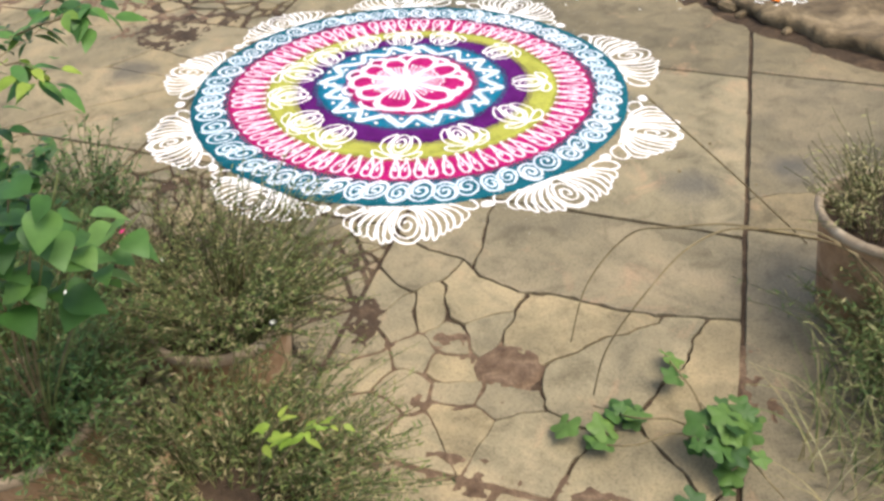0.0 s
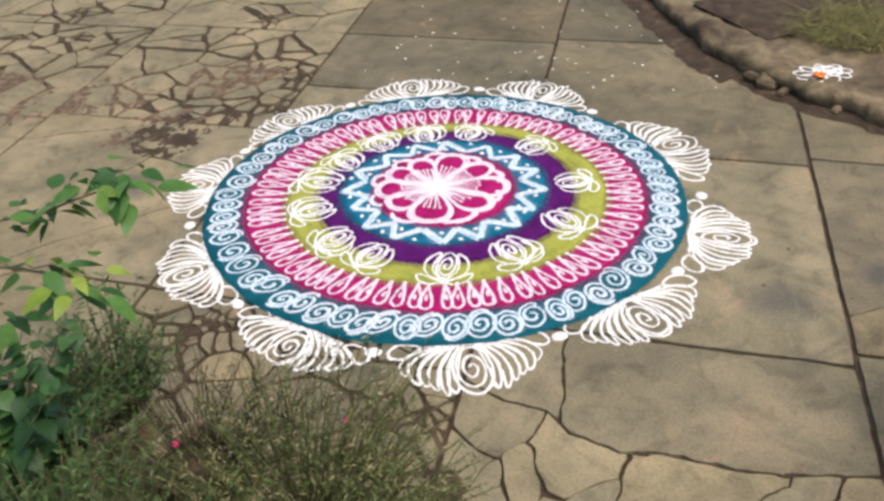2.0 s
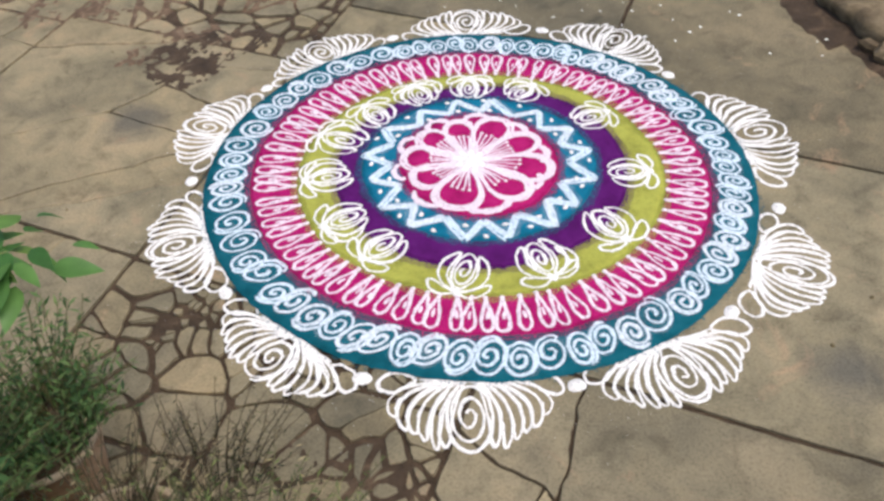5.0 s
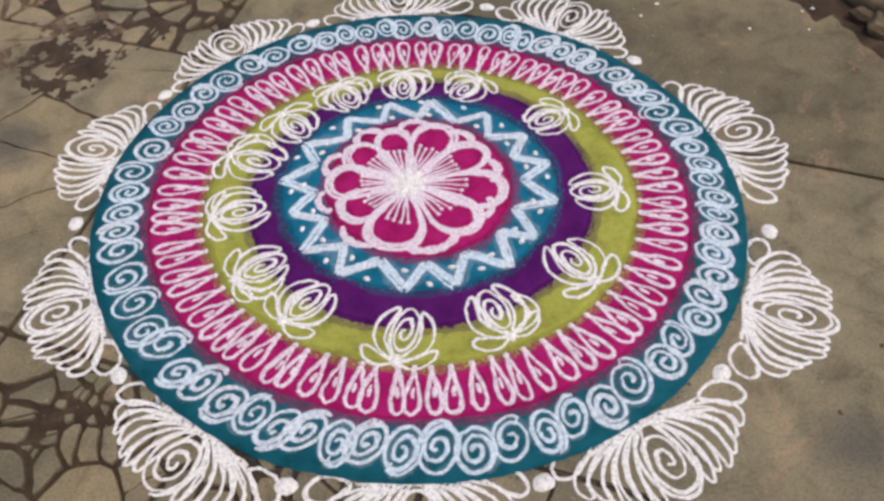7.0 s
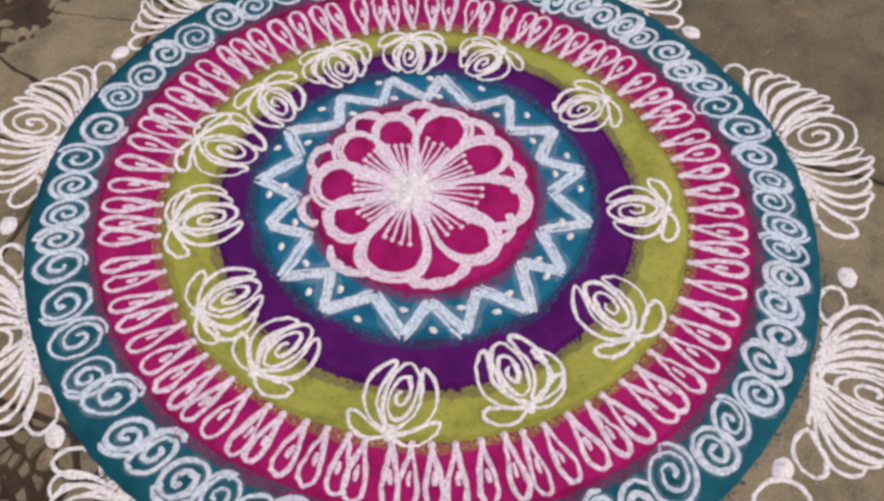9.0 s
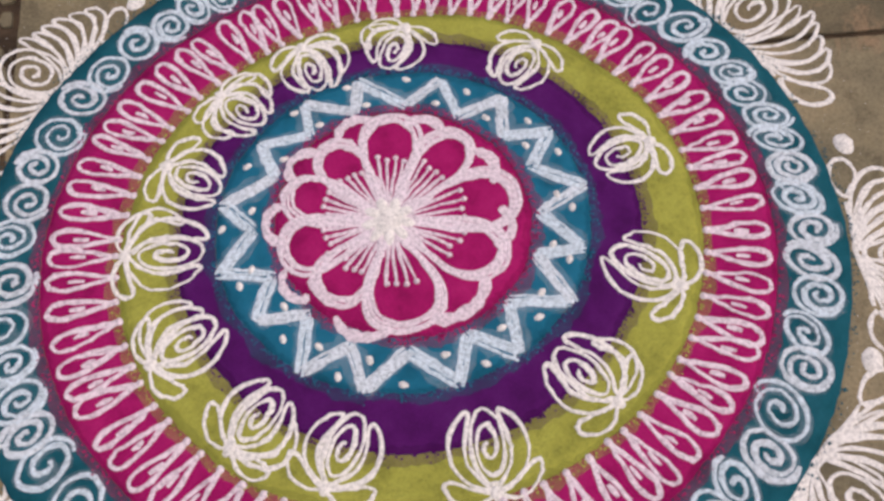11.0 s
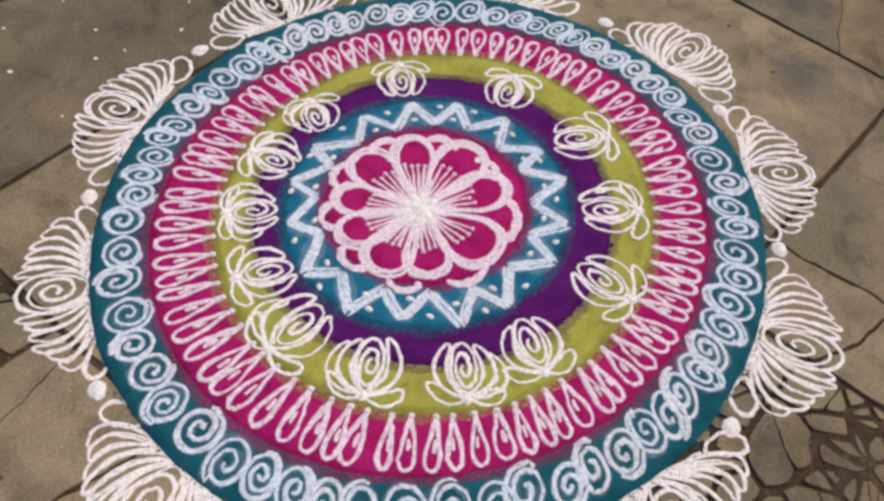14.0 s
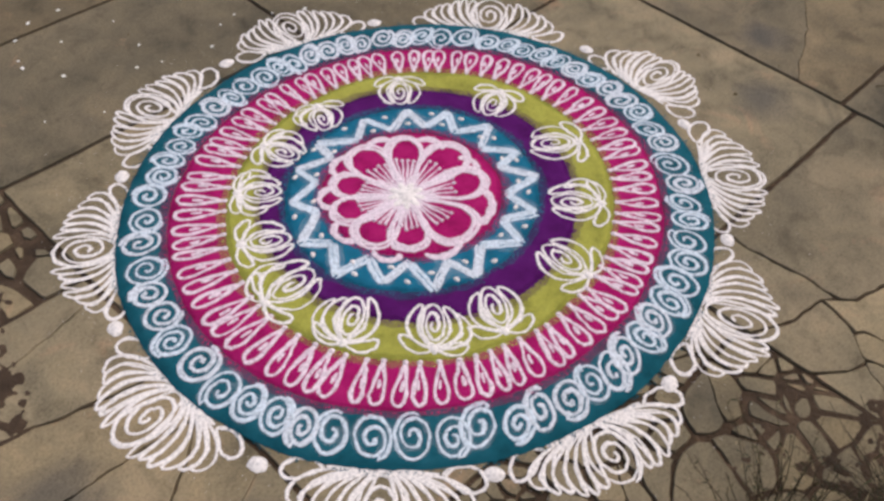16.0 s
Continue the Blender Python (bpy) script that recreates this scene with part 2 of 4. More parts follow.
def stroke(shape, pts, width, z, height=0.003, seed=0, closed=False):
    """A line of powder let fall from the fingers: a low uneven ridge along pts (x, y)."""
    pts = np.asarray(pts, float)
    if len(pts) < 3:
        pts = pts[0] + np.linspace(0, 1, 5)[:, None] * (pts[-1] - pts[0])
    d = np.gradient(pts, axis=0)
    d /= np.maximum(np.linalg.norm(d, axis=1), 1e-6)[:, None]
    nrm = np.c_[-d[:, 1], d[:, 0]]
    rng = np.random.default_rng(seed + 7)
    k = len(pts)
    low = np.interp(np.arange(k), np.linspace(0, k, max(3, k // 4)), rng.uniform(0.70, 1.42, max(3, k // 4)))
    w = width * 0.5 * low * rng.uniform(0.80, 1.24, k)
    height = height * 0.30
    knots = max(3, k // 6)
    sway = np.c_[tuple(np.interp(np.arange(k), np.linspace(0, k, knots), rng.normal(0, 0.0011, knots)) for _ in range(2))]
    pts = pts + rng.normal(0, 0.0008, pts.shape) + sway
    if not closed:
        w[0] *= 0.6
        w[-1] *= 0.6
    verts, faces = [], []
    for i in range(k):
        for s, hz in ((-1.0, 0.0), (-0.55, 0.8), (0.0, 1.0), (0.55, 0.8), (1.0, 0.0)):
            p = pts[i] + nrm[i] * w[i] * s
            verts.append((p[0], p[1], z + hz * height))
        if i:
            o = (i - 1) * 5
            faces += [(o + c, o + c + 1, o + c + 6, o + c + 5) for c in range(4)]
    shape.add(verts, faces)


def blob(shape, x, y, rx, ry, turn, z, height=0.004, seed=0):
    """A pinch of powder: a low uneven dome."""
    rng = np.random.default_rng(seed)
    n = 14
    pts = [(x, y, z + height)]
    for ring, hz in ((0.6, 0.8), (1.0, 0.0)):
        for s in range(n):
            a = 2 * math.pi * s / n
            k = ring * rng.uniform(0.9, 1.1)
            u, v = rx * k * math.cos(a), ry * k * math.sin(a)
            pts.append((x + u * math.cos(turn) - v * math.sin(turn), y + u * math.sin(turn) + v * math.cos(turn), z + hz * height))
    faces = [(0, 1 + s, 1 + (s + 1) % n) for s in range(n)]
    faces += [(1 + s, 1 + n + s, 1 + n + (s + 1) % n, 1 + (s + 1) % n) for s in range(n)]
    shape.add(pts, faces)


# ---- the ground ----
U, V = np.array((0.280, 0.960)), np.array((0.960, -0.280))  # along and across the slab joints


def plan(a, b):
    return V * a + U * b


soil = Shape()
R = [0, 0.6, 1.2, 2.0, 3.0, 4.5, 7, 12, 25, 60, 150, 400, 900]
N = 48
pts = [(0, 0, -0.009)]
for r in R[1:]:
    for s in range(N):
        w = 2 * math.pi * s / N
        pts.append((r * math.cos(w), r * math.sin(w), -0.009 + (0.03 * noise.noise(Vector((r * math.cos(w), r * math.sin(w), 0)) * 0.3) - 0.03 if r > 6 else 0)))
faces = [(0, 1 + s, 1 + (s + 1) % N) for s in range(N)]
for i in range(len(R) - 2):
    for s in range(N):
        o, q = 1 + i * N, 1 + (i + 1) * N
        faces.append((o + s, q + s, q + (s + 1) % N, o + (s + 1) % N))
soil.add(pts, faces)
tagged(new("ground", soil.mesh("ground", SOIL)), "dark damp soil showing in the joints of the terrace", "ground", kind="structure")

terrace = thing("floor", "weathered cracked concrete terrace cast in square slabs", "floor", kind="structure")


def clip(poly, p, n):
    """The side of a convex polygon with (q - p) . n <= 0."""
    out = []
    for i, q in enumerate(poly):
        r = poly[(i + 1) % len(poly)]
        a, b = float((q - p) @ n), float((r - p) @ n)
        if a <= 0:
            out.append(q)
        if (a < 0 < b) or (b < 0 < a):
            out.append(q + (r - q) * (a / (a - b)))
    return out


def inset(poly, gap):
    """A counter-clockwise convex polygon drawn in by gap on every side."""
    out = list(poly)
    k = len(poly)
    for i in range(k):
        d = poly[(i + 1) % k] - poly[i]
        l = np.linalg.norm(d)
        if l < 1e-5:
            continue
        n = np.array((d[1], -d[0])) / l
        out = clip(out, poly[i] - n * gap, n)
        if len(out) < 3:
            return []
    return out


def wander(p, amp):
    q = Vector((p[0] * 7, p[1] * 7, 0.3))
    v = noise.noise_vector(q) * amp + noise.noise_vector(q * 4.1) * amp * 0.4 + noise.noise_vector(q * 11.0) * amp * 0.26
    return np.array((p[0] + v.x, p[1] + v.y))


def edge_gap(p, bounds):
    """How far a point lies inside its slab."""
    a, b = float(p @ V), float(p @ U)
    return min(a - bounds[0], bounds[1] - a, b - bounds[2], bounds[3] - b) - 0.03


# the long crack across the near slab, as (across, along) the joints
LONG_A = [0.20, 0.24, 0.33, 0.44, 0.50, 0.61, 0.75, 0.856, 0.947, 1.033, 1.14, 1.2]
LONG_B = [-0.805, -0.819, -0.86, -0.895, -0.962, -0.981, -0.964, -0.995, -1.012, -0.983, -0.968, -0.96]


def bent(p):
    a, b = float(p @ V), float(p @ U)
    reach = max(0.0, 1 - abs(b + 0.95) / (0.33 if b > -0.95 else 0.36))
    return plan(a, b + (float(np.interp(a, LONG_A, LONG_B)) + 0.95) * reach)


def slab_piece(poly, bounds, amp, rnd, level, shape=None):
    ring = []
    for i, p in enumerate(poly):
        q = poly[(i + 1) % len(poly)]
        k = max(1, int(np.linalg.norm(q - p) / 0.016))
        ring += [wander(r, min(amp, 0.003 + 0.35 * max(0.0, edge_gap(r, bounds)))) for r in (shape(p + (q - p) * j / k) if shape else p + (q - p) * j / k for j in range(k))]
    # soften the corners
    ring = [ring[i] * 0.76 + (ring[i - 1] + ring[(i + 1) % len(ring)]) * 0.12 for i in range(len(ring))]
    c = sum(ring) / len(ring)
    chips = [0.0045 * max(0.0, noise.noise(Vector((p[0] * 26, p[1] * 26, 5.0)))) for p in ring]
    ring = [p + (c - p) / max(0.02, np.linalg.norm(c - p)) * h for p, h in zip(ring, chips)]
    size = max(np.linalg.norm(p - c) for p in ring)
    if size < 0.012:
        return None
    tx, ty = rnd.uniform(-1, 1) * level, rnd.uniform(-1, 1) * level
    k = len(ring)

    def up(p, z):
        e = (p - c) / size
        return (p[0], p[1], z + tx * e[0] + ty * e[1])
    edge = min(0.003, size * 0.10)
    drop = rnd.uniform(0.0, level)
    pts = [up(c + (p - c) * (1 - edge / size), -drop) for p in ring]
    pts += [up(c + (p - c) * (1 - 0.2 * edge / size), -drop - edge * 0.6) for p in ring]
    pts += [up(p, -0.03) for p in ring]
    s = Shape()
    faces = [tuple(range(k))]
    for o in (0, k):
        faces += [(o + i, o + k + i, o + k + (i + 1) % k, o + (i + 1) % k) for i in range(k)]
    s.add(pts, faces)
    return s


COLS = [-4.42, -3.49, -2.56, -1.63, -0.70, 0.24, 1.14, 2.08, 3.01]
ROWS_B = [-3.40, -2.47, -1.54, -0.60, 0.30, 1.24, 2.17, 3.10, 4.03]
# how many pieces a slab has broken into: (column, row): (pieces, gap, toward a, toward b)
BROKEN = {(4, 2): (190, 0.0048, 0.1, -0.2), (5, 2): (22, 0.0021, -1, -1), (3, 4): (80, 0.0088, 0.5, -0.3), (3, 3): (9, 0.0020, 1, 1), (3, 2): (9, 0.0030, 1, 0),
          (2, 4): (56, 0.0098, 0, 0), (2, 3): (18, 0.0034, 0, 0), (2, 5): (46, 0.0098, 0, 0), (3, 5): (34, 0.0086, 0, 0), 
          (5, 1): (24, 0.0060, 0, 0), (4, 1): (40, 0.0050, 0, 0), (6, 3): (2, 0.0016, 0, 0), (3, 1): (14, 0.003, 0, 0)}
NEAR_SEEDS = [(0.05, -0.83), (0.414, -0.93), (0.03, -1.07), (0.17, -1.16), (0.42, -1.42), (0.68, -1.60), (0.14, -1.27), (0.0, -1.22), (-0.04, -1.37), (0.03, -1.43), (0.15, -1.37), (0.15, -1.51),
              (0.27, -1.36), (0.05, -1.55), (0.30, -1.60), (0.46, -1.70), (-0.08, -1.28), (0.78, -1.72), (0.22, -1.26), (0.34, -1.28), (0.24, -1.45), (-0.05, -1.18), (0.06, -1.33), (-0.02, -1.50), (0.09, -1.20), (0.16, -1.43)]
cut, far_pieces, crumbled = [], Shape(), Shape()
for i in range(len(COLS) - 1):
    for j in range(len(ROWS_B) - 1):
        rnd = random.Random(100 + i * 17 + j)
        a0, a1 = COLS[i], COLS[i + 1]
        b0 = ROWS_B[j] + (0.08 if (i <= 3 and j == 4) else 0.41 if (i == 4 and j == 4) else 0.02 if i > 4 and j == 4 else 0.05 if i <= 3 else 0)
        b1 = ROWS_B[j + 1] + (0.08 if (i <= 3 and j == 3) else 0.41 if (i == 4 and j == 3) else 0.02 if i > 4 and j == 3 else 0.05 if i <= 3 else 0)
        slope = -0.045
        slab = [plan(a0, b0), plan(a1, b0 + slope), plan(a1, b1 + slope), plan(a0, b1)]
        slab = slab[::-1] if np.cross(slab[1] - slab[0], slab[2] - slab[1]) < 0 else slab
        slab = inset(slab, 0.0054)
        n, gap, pa, pb = BROKEN.get((i, j), (1, 0.002, 0, 0))
        seeds = []
        for _ in range(n):
            x, y = rnd.random(), rnd.random()
            x = x ** (1 + abs(pa)) if pa < 0 else 1 - x ** (1 + pa)
            y = y ** (1 + abs(pb)) if pb < 0 else 1 - y ** (1 + pb)
            p = plan(a0 + (a1 - a0) * x, b0 + (b1 - b0) * y)
            if n > 20 and seeds and rnd.random() < 0.5:
                p = rnd.choice(seeds) + np.array((rnd.gauss(0, 0.04), rnd.gauss(0, 0.04)))
                p = plan(min(a1, max(a0, p @ V)), min(b1, max(b0, p @ U)))
            seeds.append(p)
        if (i, j) == (5, 2):
            seeds = [np.array(p) for p in NEAR_SEEDS]
            n = len(seeds)
        for k, p in enumerate(seeds):
            poly = slab
            above = float(p @ U) > -0.95
            if (i, j) == (5, 2):
                poly = clip(poly, plan(0, -0.95 + (0.0028 if above else -0.0028)), -U if above else U)
            if (i, j) == (5, 2) and k == 12:
                continue  # broken out down to the soil
            for m, q in enumerate(seeds):
                if m != k and ((i, j) != (5, 2) or (float(q @ U) > -0.95) == above):
                    h = random.Random(min(k, m) * 977 + max(k, m) * 31 + i * 7 + j).random()
                    wide = gap * (0.12 if h < (0.38 if n < 60 else 0.1) else 0.5 + 1.1 * h)
                    poly = clip(poly, (p + q) / 2 - (q - p) / np.linalg.norm(q - p) * wide, (q - p) / np.linalg.norm(q - p))
                    if len(poly) < 3:
                        break
            if len(poly) < 3:
                continue
            s = slab_piece(poly, (a0, a1, b0, b1), 0.028 if (i, j) == (5, 2) else 0.019 if n > 1 else 0.003, rnd, 0.0016 if n > 12 and not (j == 2 and above) else 0.0006, bent if (i, j) == (5, 2) else None)
            if s is None:
                continue
            cut.append((n > 11, float(np.linalg.norm(p - np.array((0.1, -0.3)))), i, j, n, float(p[1]), s))
cut.sort(key=lambda c: c[:4])
for order, (small, away, i, j, n, y, s) in enumerate(cut):
    if order < 300:
        # far and right-hand slabs take the copies with shade in their colour
        kind = PALER if i == 5 and j < 3 and y < -1.12 else DEEP_SHADED if i > 3 and j > 4 else SHADED if (i > 3 and j > 3) or (i > 5 and j > 2) else CONCRETE
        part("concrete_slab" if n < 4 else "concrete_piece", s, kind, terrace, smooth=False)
    else:
        (crumbled if i == 4 and j == 2 else far_pieces).add(s.v, s.f)
tagged(part("concrete_rubble", far_pieces, CONCRETE, terrace, smooth=False), "small broken concrete pieces and far slabs", kind="stuff")

tagged(part("concrete_crumble", crumbled, CONCRETE, terrace, smooth=False), "crumbled concrete fragments set in dirt", kind="stuff")


def dirt_drift(label, x, y, rx, ry, turn, level, seed, material=SOIL, lift=0.0):
    """Earth washed over broken concrete: a low uneven sheet that comes up through the cracks and over the edges."""
    ob = thing("dirt_drift", label, "dirt", kind="stuff")
    n, m = int(rx * 2 / 0.007), int(ry * 2 / 0.007)
    pts, faces = [], []
    ct, st = math.cos(radians(turn)), math.sin(radians(turn))
    for a in range(n + 1):
        for b in range(m + 1):
            u, v = a / n * 2 - 1, b / m * 2 - 1
            px, py = x + u * rx * ct - v * ry * st, y + u * rx * st + v * ry * ct
            q = Vector((px, py, seed * 3.7))
            rough = noise.noise(q * 9) * 0.50 + noise.noise(q * 24) * 0.42 + noise.noise(q * 60) * 0.34
            fall = max(0.0, 1 - (u * u + v * v)) ** 0.5
            ring = min(1.0, max(0.0, (math.hypot(px, py) - 0.86) / 0.10))
            pts.append((px, py, lift - 0.0105 + min(0.0118, max(0.0, (0.0100 + level + rough * 0.0065) * min(1.0, fall * 1.8) * ring))))
    w = m + 1
    for a in range(n):
        for b in range(m):
            faces.append((a * w + b, (a + 1) * w + b, (a + 1) * w + b + 1, a * w + b + 1))
    s = Shape()
    s.add(pts, faces)
    part("earth", s, material, ob)


# the first sheet is earth and also stands for the shadow near the pots
dirt_drift("brown damp earth and painted pot shade over crazed concrete beside the pots", -0.22, -1.22, 0.24, 0.17, 12, -0.0010, 1)
dirt_drift("brown earth caught between broken concrete pieces", 0.10, -1.40, 0.22, 0.17, 0, -0.0022, 2, EARTH)
dirt_drift("brown earth filling a spalled patch of concrete", 0.27, -1.37, 0.085, 0.070, 20, 0.0012, 3, EARTH)
dirt_drift("brown earth washed along a terrace joint", 0.22, -1.68, 0.34, 0.06, -16, -0.0012, 4, EARTH)
dirt_drift("brown earth gathered in a slab joint near the grass", 0.80, -1.45, 0.05, 0.13, 0, -0.0004, 5, EARTH)
dirt_drift("dark earth filling the cracks of a crazed slab", -0.88, 0.54, 0.26, 0.20, 15, 0.0002, 6)
dirt_drift("dark earth over broken concrete at the terrace side", -0.40, -0.99, 0.20, 0.11, 0, -0.0014, 7)
dirt_drift("dark damp earth over crazed concrete along a joint", -0.185, -1.07, 0.125, 0.21, -16, -0.0014, 8)

dirt_drift("reddish earth along a broken terrace joint", -1.05, 0.62, 0.26, 0.13, 20, -0.0012, 9, EARTH)
dirt_drift("reddish earth in the cracks of far broken slabs", -1.40, 0.92, 0.34, 0.24, 15, -0.0018, 10, EARTH)
dirt_drift("reddish earth along broken concrete pieces", -0.78, 1.02, 0.22, 0.18, 0, -0.0016, 11, EARTH)
dirt_drift("reddish earth spread over far crazed concrete", -2.00, 1.05, 0.42, 0.28, 10, -0.0014, 12, EARTH)

# ---- raised cement plinth beside the terrace ----
plinth = thing("plinth", "low raised rough cement plinth with a worn rounded edge", "plinth", kind="structure")


def plinth_edge(t):
    """The worn edge, t from 0 (near) to 1 (far)."""
    k = t * 4
    line = [(3.6, -1.25), (1.72, -0.08), (1.32, 0.36), (1.13, 0.80), (1.00, 1.9)]
    i = min(3, int(k))
    f = k - i
    p = np.array(line[i]) * (1 - f) + np.array(line[i + 1]) * f
    return p


s = Shape()
K, back = 320, np.array((0.82, 0.57))
prof = [(0.020, -0.03), (-0.004, 0.018), (-0.006, 0.042), (0.010, 0.058), (0.035, 0.064), (0.08, 0.062), (0.16, 0.060), (0.3, 0.060), (0.5, 0.066), (0.9, 0.075), (1.6, 0.09), (3.2, 0.09)]
pts = []
for k in range(K + 1):
    e = plinth_edge(k / K)
    e = e * 0.5 + (plinth_edge(max(0, k - 9) / K) + plinth_edge(min(K, k + 9) / K)) * 0.25
    for d, z in prof:
        p = e + back * d
        nz = noise.noise(Vector((p[0] * 9, p[1] * 9, z * 6)))
        p = p + back * (nz * 0.030 + 0.016 * noise.noise(Vector((p[0] * 24, p[1] * 24, z * 20)))) * (1 if d < 0.2 else 0)
        pts.append((p[0], p[1], z + (0.013 * nz + 0.010 * noise.noise(Vector((p[0] * 27, p[1] * 27, 2)))) * (z > 0)))
m = len(prof)
s.add(pts, [(k * m + c, (k + 1) * m + c, (k + 1) * m + c + 1, k * m + c + 1) for k in range(K) for c in range(m - 1)])
part("plinth_top", s, PLINTH, plinth)
s = Shape()
pts = []
for k in range(K + 1):
    e = plinth_edge(k / K)
    e = e * 0.5 + (plinth_edge(max(0, k - 9) / K) + plinth_edge(min(K, k + 9) / K)) * 0.25
    wide = 0.050 + 0.035 * noise.noise(Vector((e[0] * 6, e[1] * 6, 4))) + 0.02 * noise.noise(Vector((e[0] * 19, e[1] * 19, 4))) + (0.085 if k > 0.66 * K else 0.02)
    for f, z in ((-0.06, 0.010), (0.0, 0.009), (0.45, 0.007), (0.8, 0.004), (1.0, -0.004)):
        p = e - back * wide * f if f >= 0 else e - back * f
        pts.append((p[0], p[1], z + 0.004 * noise.noise(Vector((p[0] * 30, p[1] * 30, 1)))))
s.add(pts, [(k * 5 + c, (k + 1) * 5 + c, (k + 1) * 5 + c + 1, k * 5 + c + 1) for k in range(K) for c in range(4)])
part("soil_gutter", s, SOIL, plinth, "dark soil washed into the foot of the plinth")

dirt_drift("dark wet soil heaped on the cement plinth", 1.48, 1.08, 0.24, 0.24, 20, 0.003, 13, SOIL, 0.080)
dirt_drift("dark wet soil at the back of the plinth", 2.05, 1.12, 0.34, 0.22, -20, 0.003, 14, SOIL, 0.085)

# ---- the rangoli ----
RC = np.array((0.012, -0.010))


def polar(angle, r):
    return RC + r * np.array((math.cos(radians(angle)), math.sin(radians(angle))))


# rings from outside in: centre x, y, radius, ovalness, direction of the long axis
RINGS = [(0.007, -0.032, 0.725, 0.023, -17), (0.010, -0.026, 0.602, 0.026, -20), (0.018, -0.027, 0.481, 0.020, -10), (0.021, -0.014, 0.393, 0.006, -12), (0.016, 0.002, 0.315, 0.010, -18), (0.017, 0.005, 0.219, 0.006, -46)]


def ring_at(k, w):
    """The edge of ring k in the direction w (radians)."""
    x, y, r, o, turn = RINGS[k]
    rr = r + o * math.cos(2 * (w - radians(turn)))
    c, sn = math.cos(w), math.sin(w)
    rag = 0.0045 * noise.noise(Vector((c * 4 + k * 9, sn * 4, 1))) + 0.0034 * noise.noise(Vector((c * 55 + k * 9, sn * 40, 1)))
    return (x + (rr + rag) * c, y + (rr + rag) * sn)


rangoli = thing("rangoli", "large round rangoli of coloured and white powder drawn on concrete", "rangoli")
STEPS = 360
for k, (name, material, label) in enumerate([("teal_band", TEAL, "teal powder band"), ("magenta_band", PINK, "magenta powder band"), ("lime_band", LIME, "yellow-green powder band"),
                                              ("purple_band", PURPLE, "purple powder band"), ("blue_band", BLUE, "blue powder band"), ("magenta_disc", PINK, "magenta powder disc")]):
    s = Shape()
    pts, faces = [], []
    z = 0.0022 + 0.0004 * k
    for i in range(STEPS):
        w = 2 * math.pi * i / STEPS
        o = ring_at(k, w)
        inn = ring_at(k + 1, w) if k < 5 else (RINGS[5][0], RINGS[5][1])
        for f, h in ((0.0, -0.001), (0.012, z), (0.25, z + 0.0004), (0.5, z), (0.75, z + 0.0004), (1.0, z)):
            x, y = o[0] + (inn[0] - o[0]) * f, o[1] + (inn[1] - o[1]) * f
            pts.append((x, y, h))
    for i in range(STEPS):
        j = (i + 1) % STEPS
        faces += [(i * 6 + c, j * 6 + c, j * 6 + c + 1, i * 6 + c + 1) for c in range(5)]
    s.add(pts, faces)
    part(name, s, material, rangoli, label)

ZB = 0.0030  # where strokes on the coloured bands begin


def place(pts, at, angle, flip=1.0):
    """Motif coordinates (x along the ring, y away from the centre) to the ground."""
    o = np.array((math.cos(radians(angle)), math.sin(radians(angle))))
    a = np.array((-o[1], o[0]))
    return [np.asarray(at) + a * p[0] + o * p[1] * flip for p in pts]


def spiral(cx, cy, rx, ry, turns, start, n=16, sense=1):
    k = int(n * turns)
    out = []
    for i in range(k + 1):
        f = min(1.0, (1 - i / k) * 1.32)
        w = start + sense * 2 * math.pi * turns * i / k
        g = 0.10 + 0.90 * f
        out.append((cx + rx * g * math.cos(w), cy + ry * g * math.sin(w)))
    return out


def petal_loop(base, bow, tip, width, rnd, blunt=0.8):
    """A narrow loop along the curve from base by way of bow to tip and back, round at the tip."""
    base, bow, tip = (np.array(v, float) for v in (base, bow, tip))
    w = width * 0.5 * rnd.uniform(0.88, 1.12)
    out = []
    for x in np.linspace(0.0, 2 * math.pi, 34):
        f = 0.5 - 0.5 * math.cos(x)
        p = base * (1 - f) ** 2 + bow * 2 * f * (1 - f) + tip * f * f
        d = (bow - base) * (1 - f) + (tip - bow) * f
        d = d / max(1e-6, np.linalg.norm(d))
        out.append(p + np.array((-d[1], d[0])) * w * math.sin(x) * max(0.0, math.sin(x / 2)) ** blunt * 1.25)
    return np.array(out)


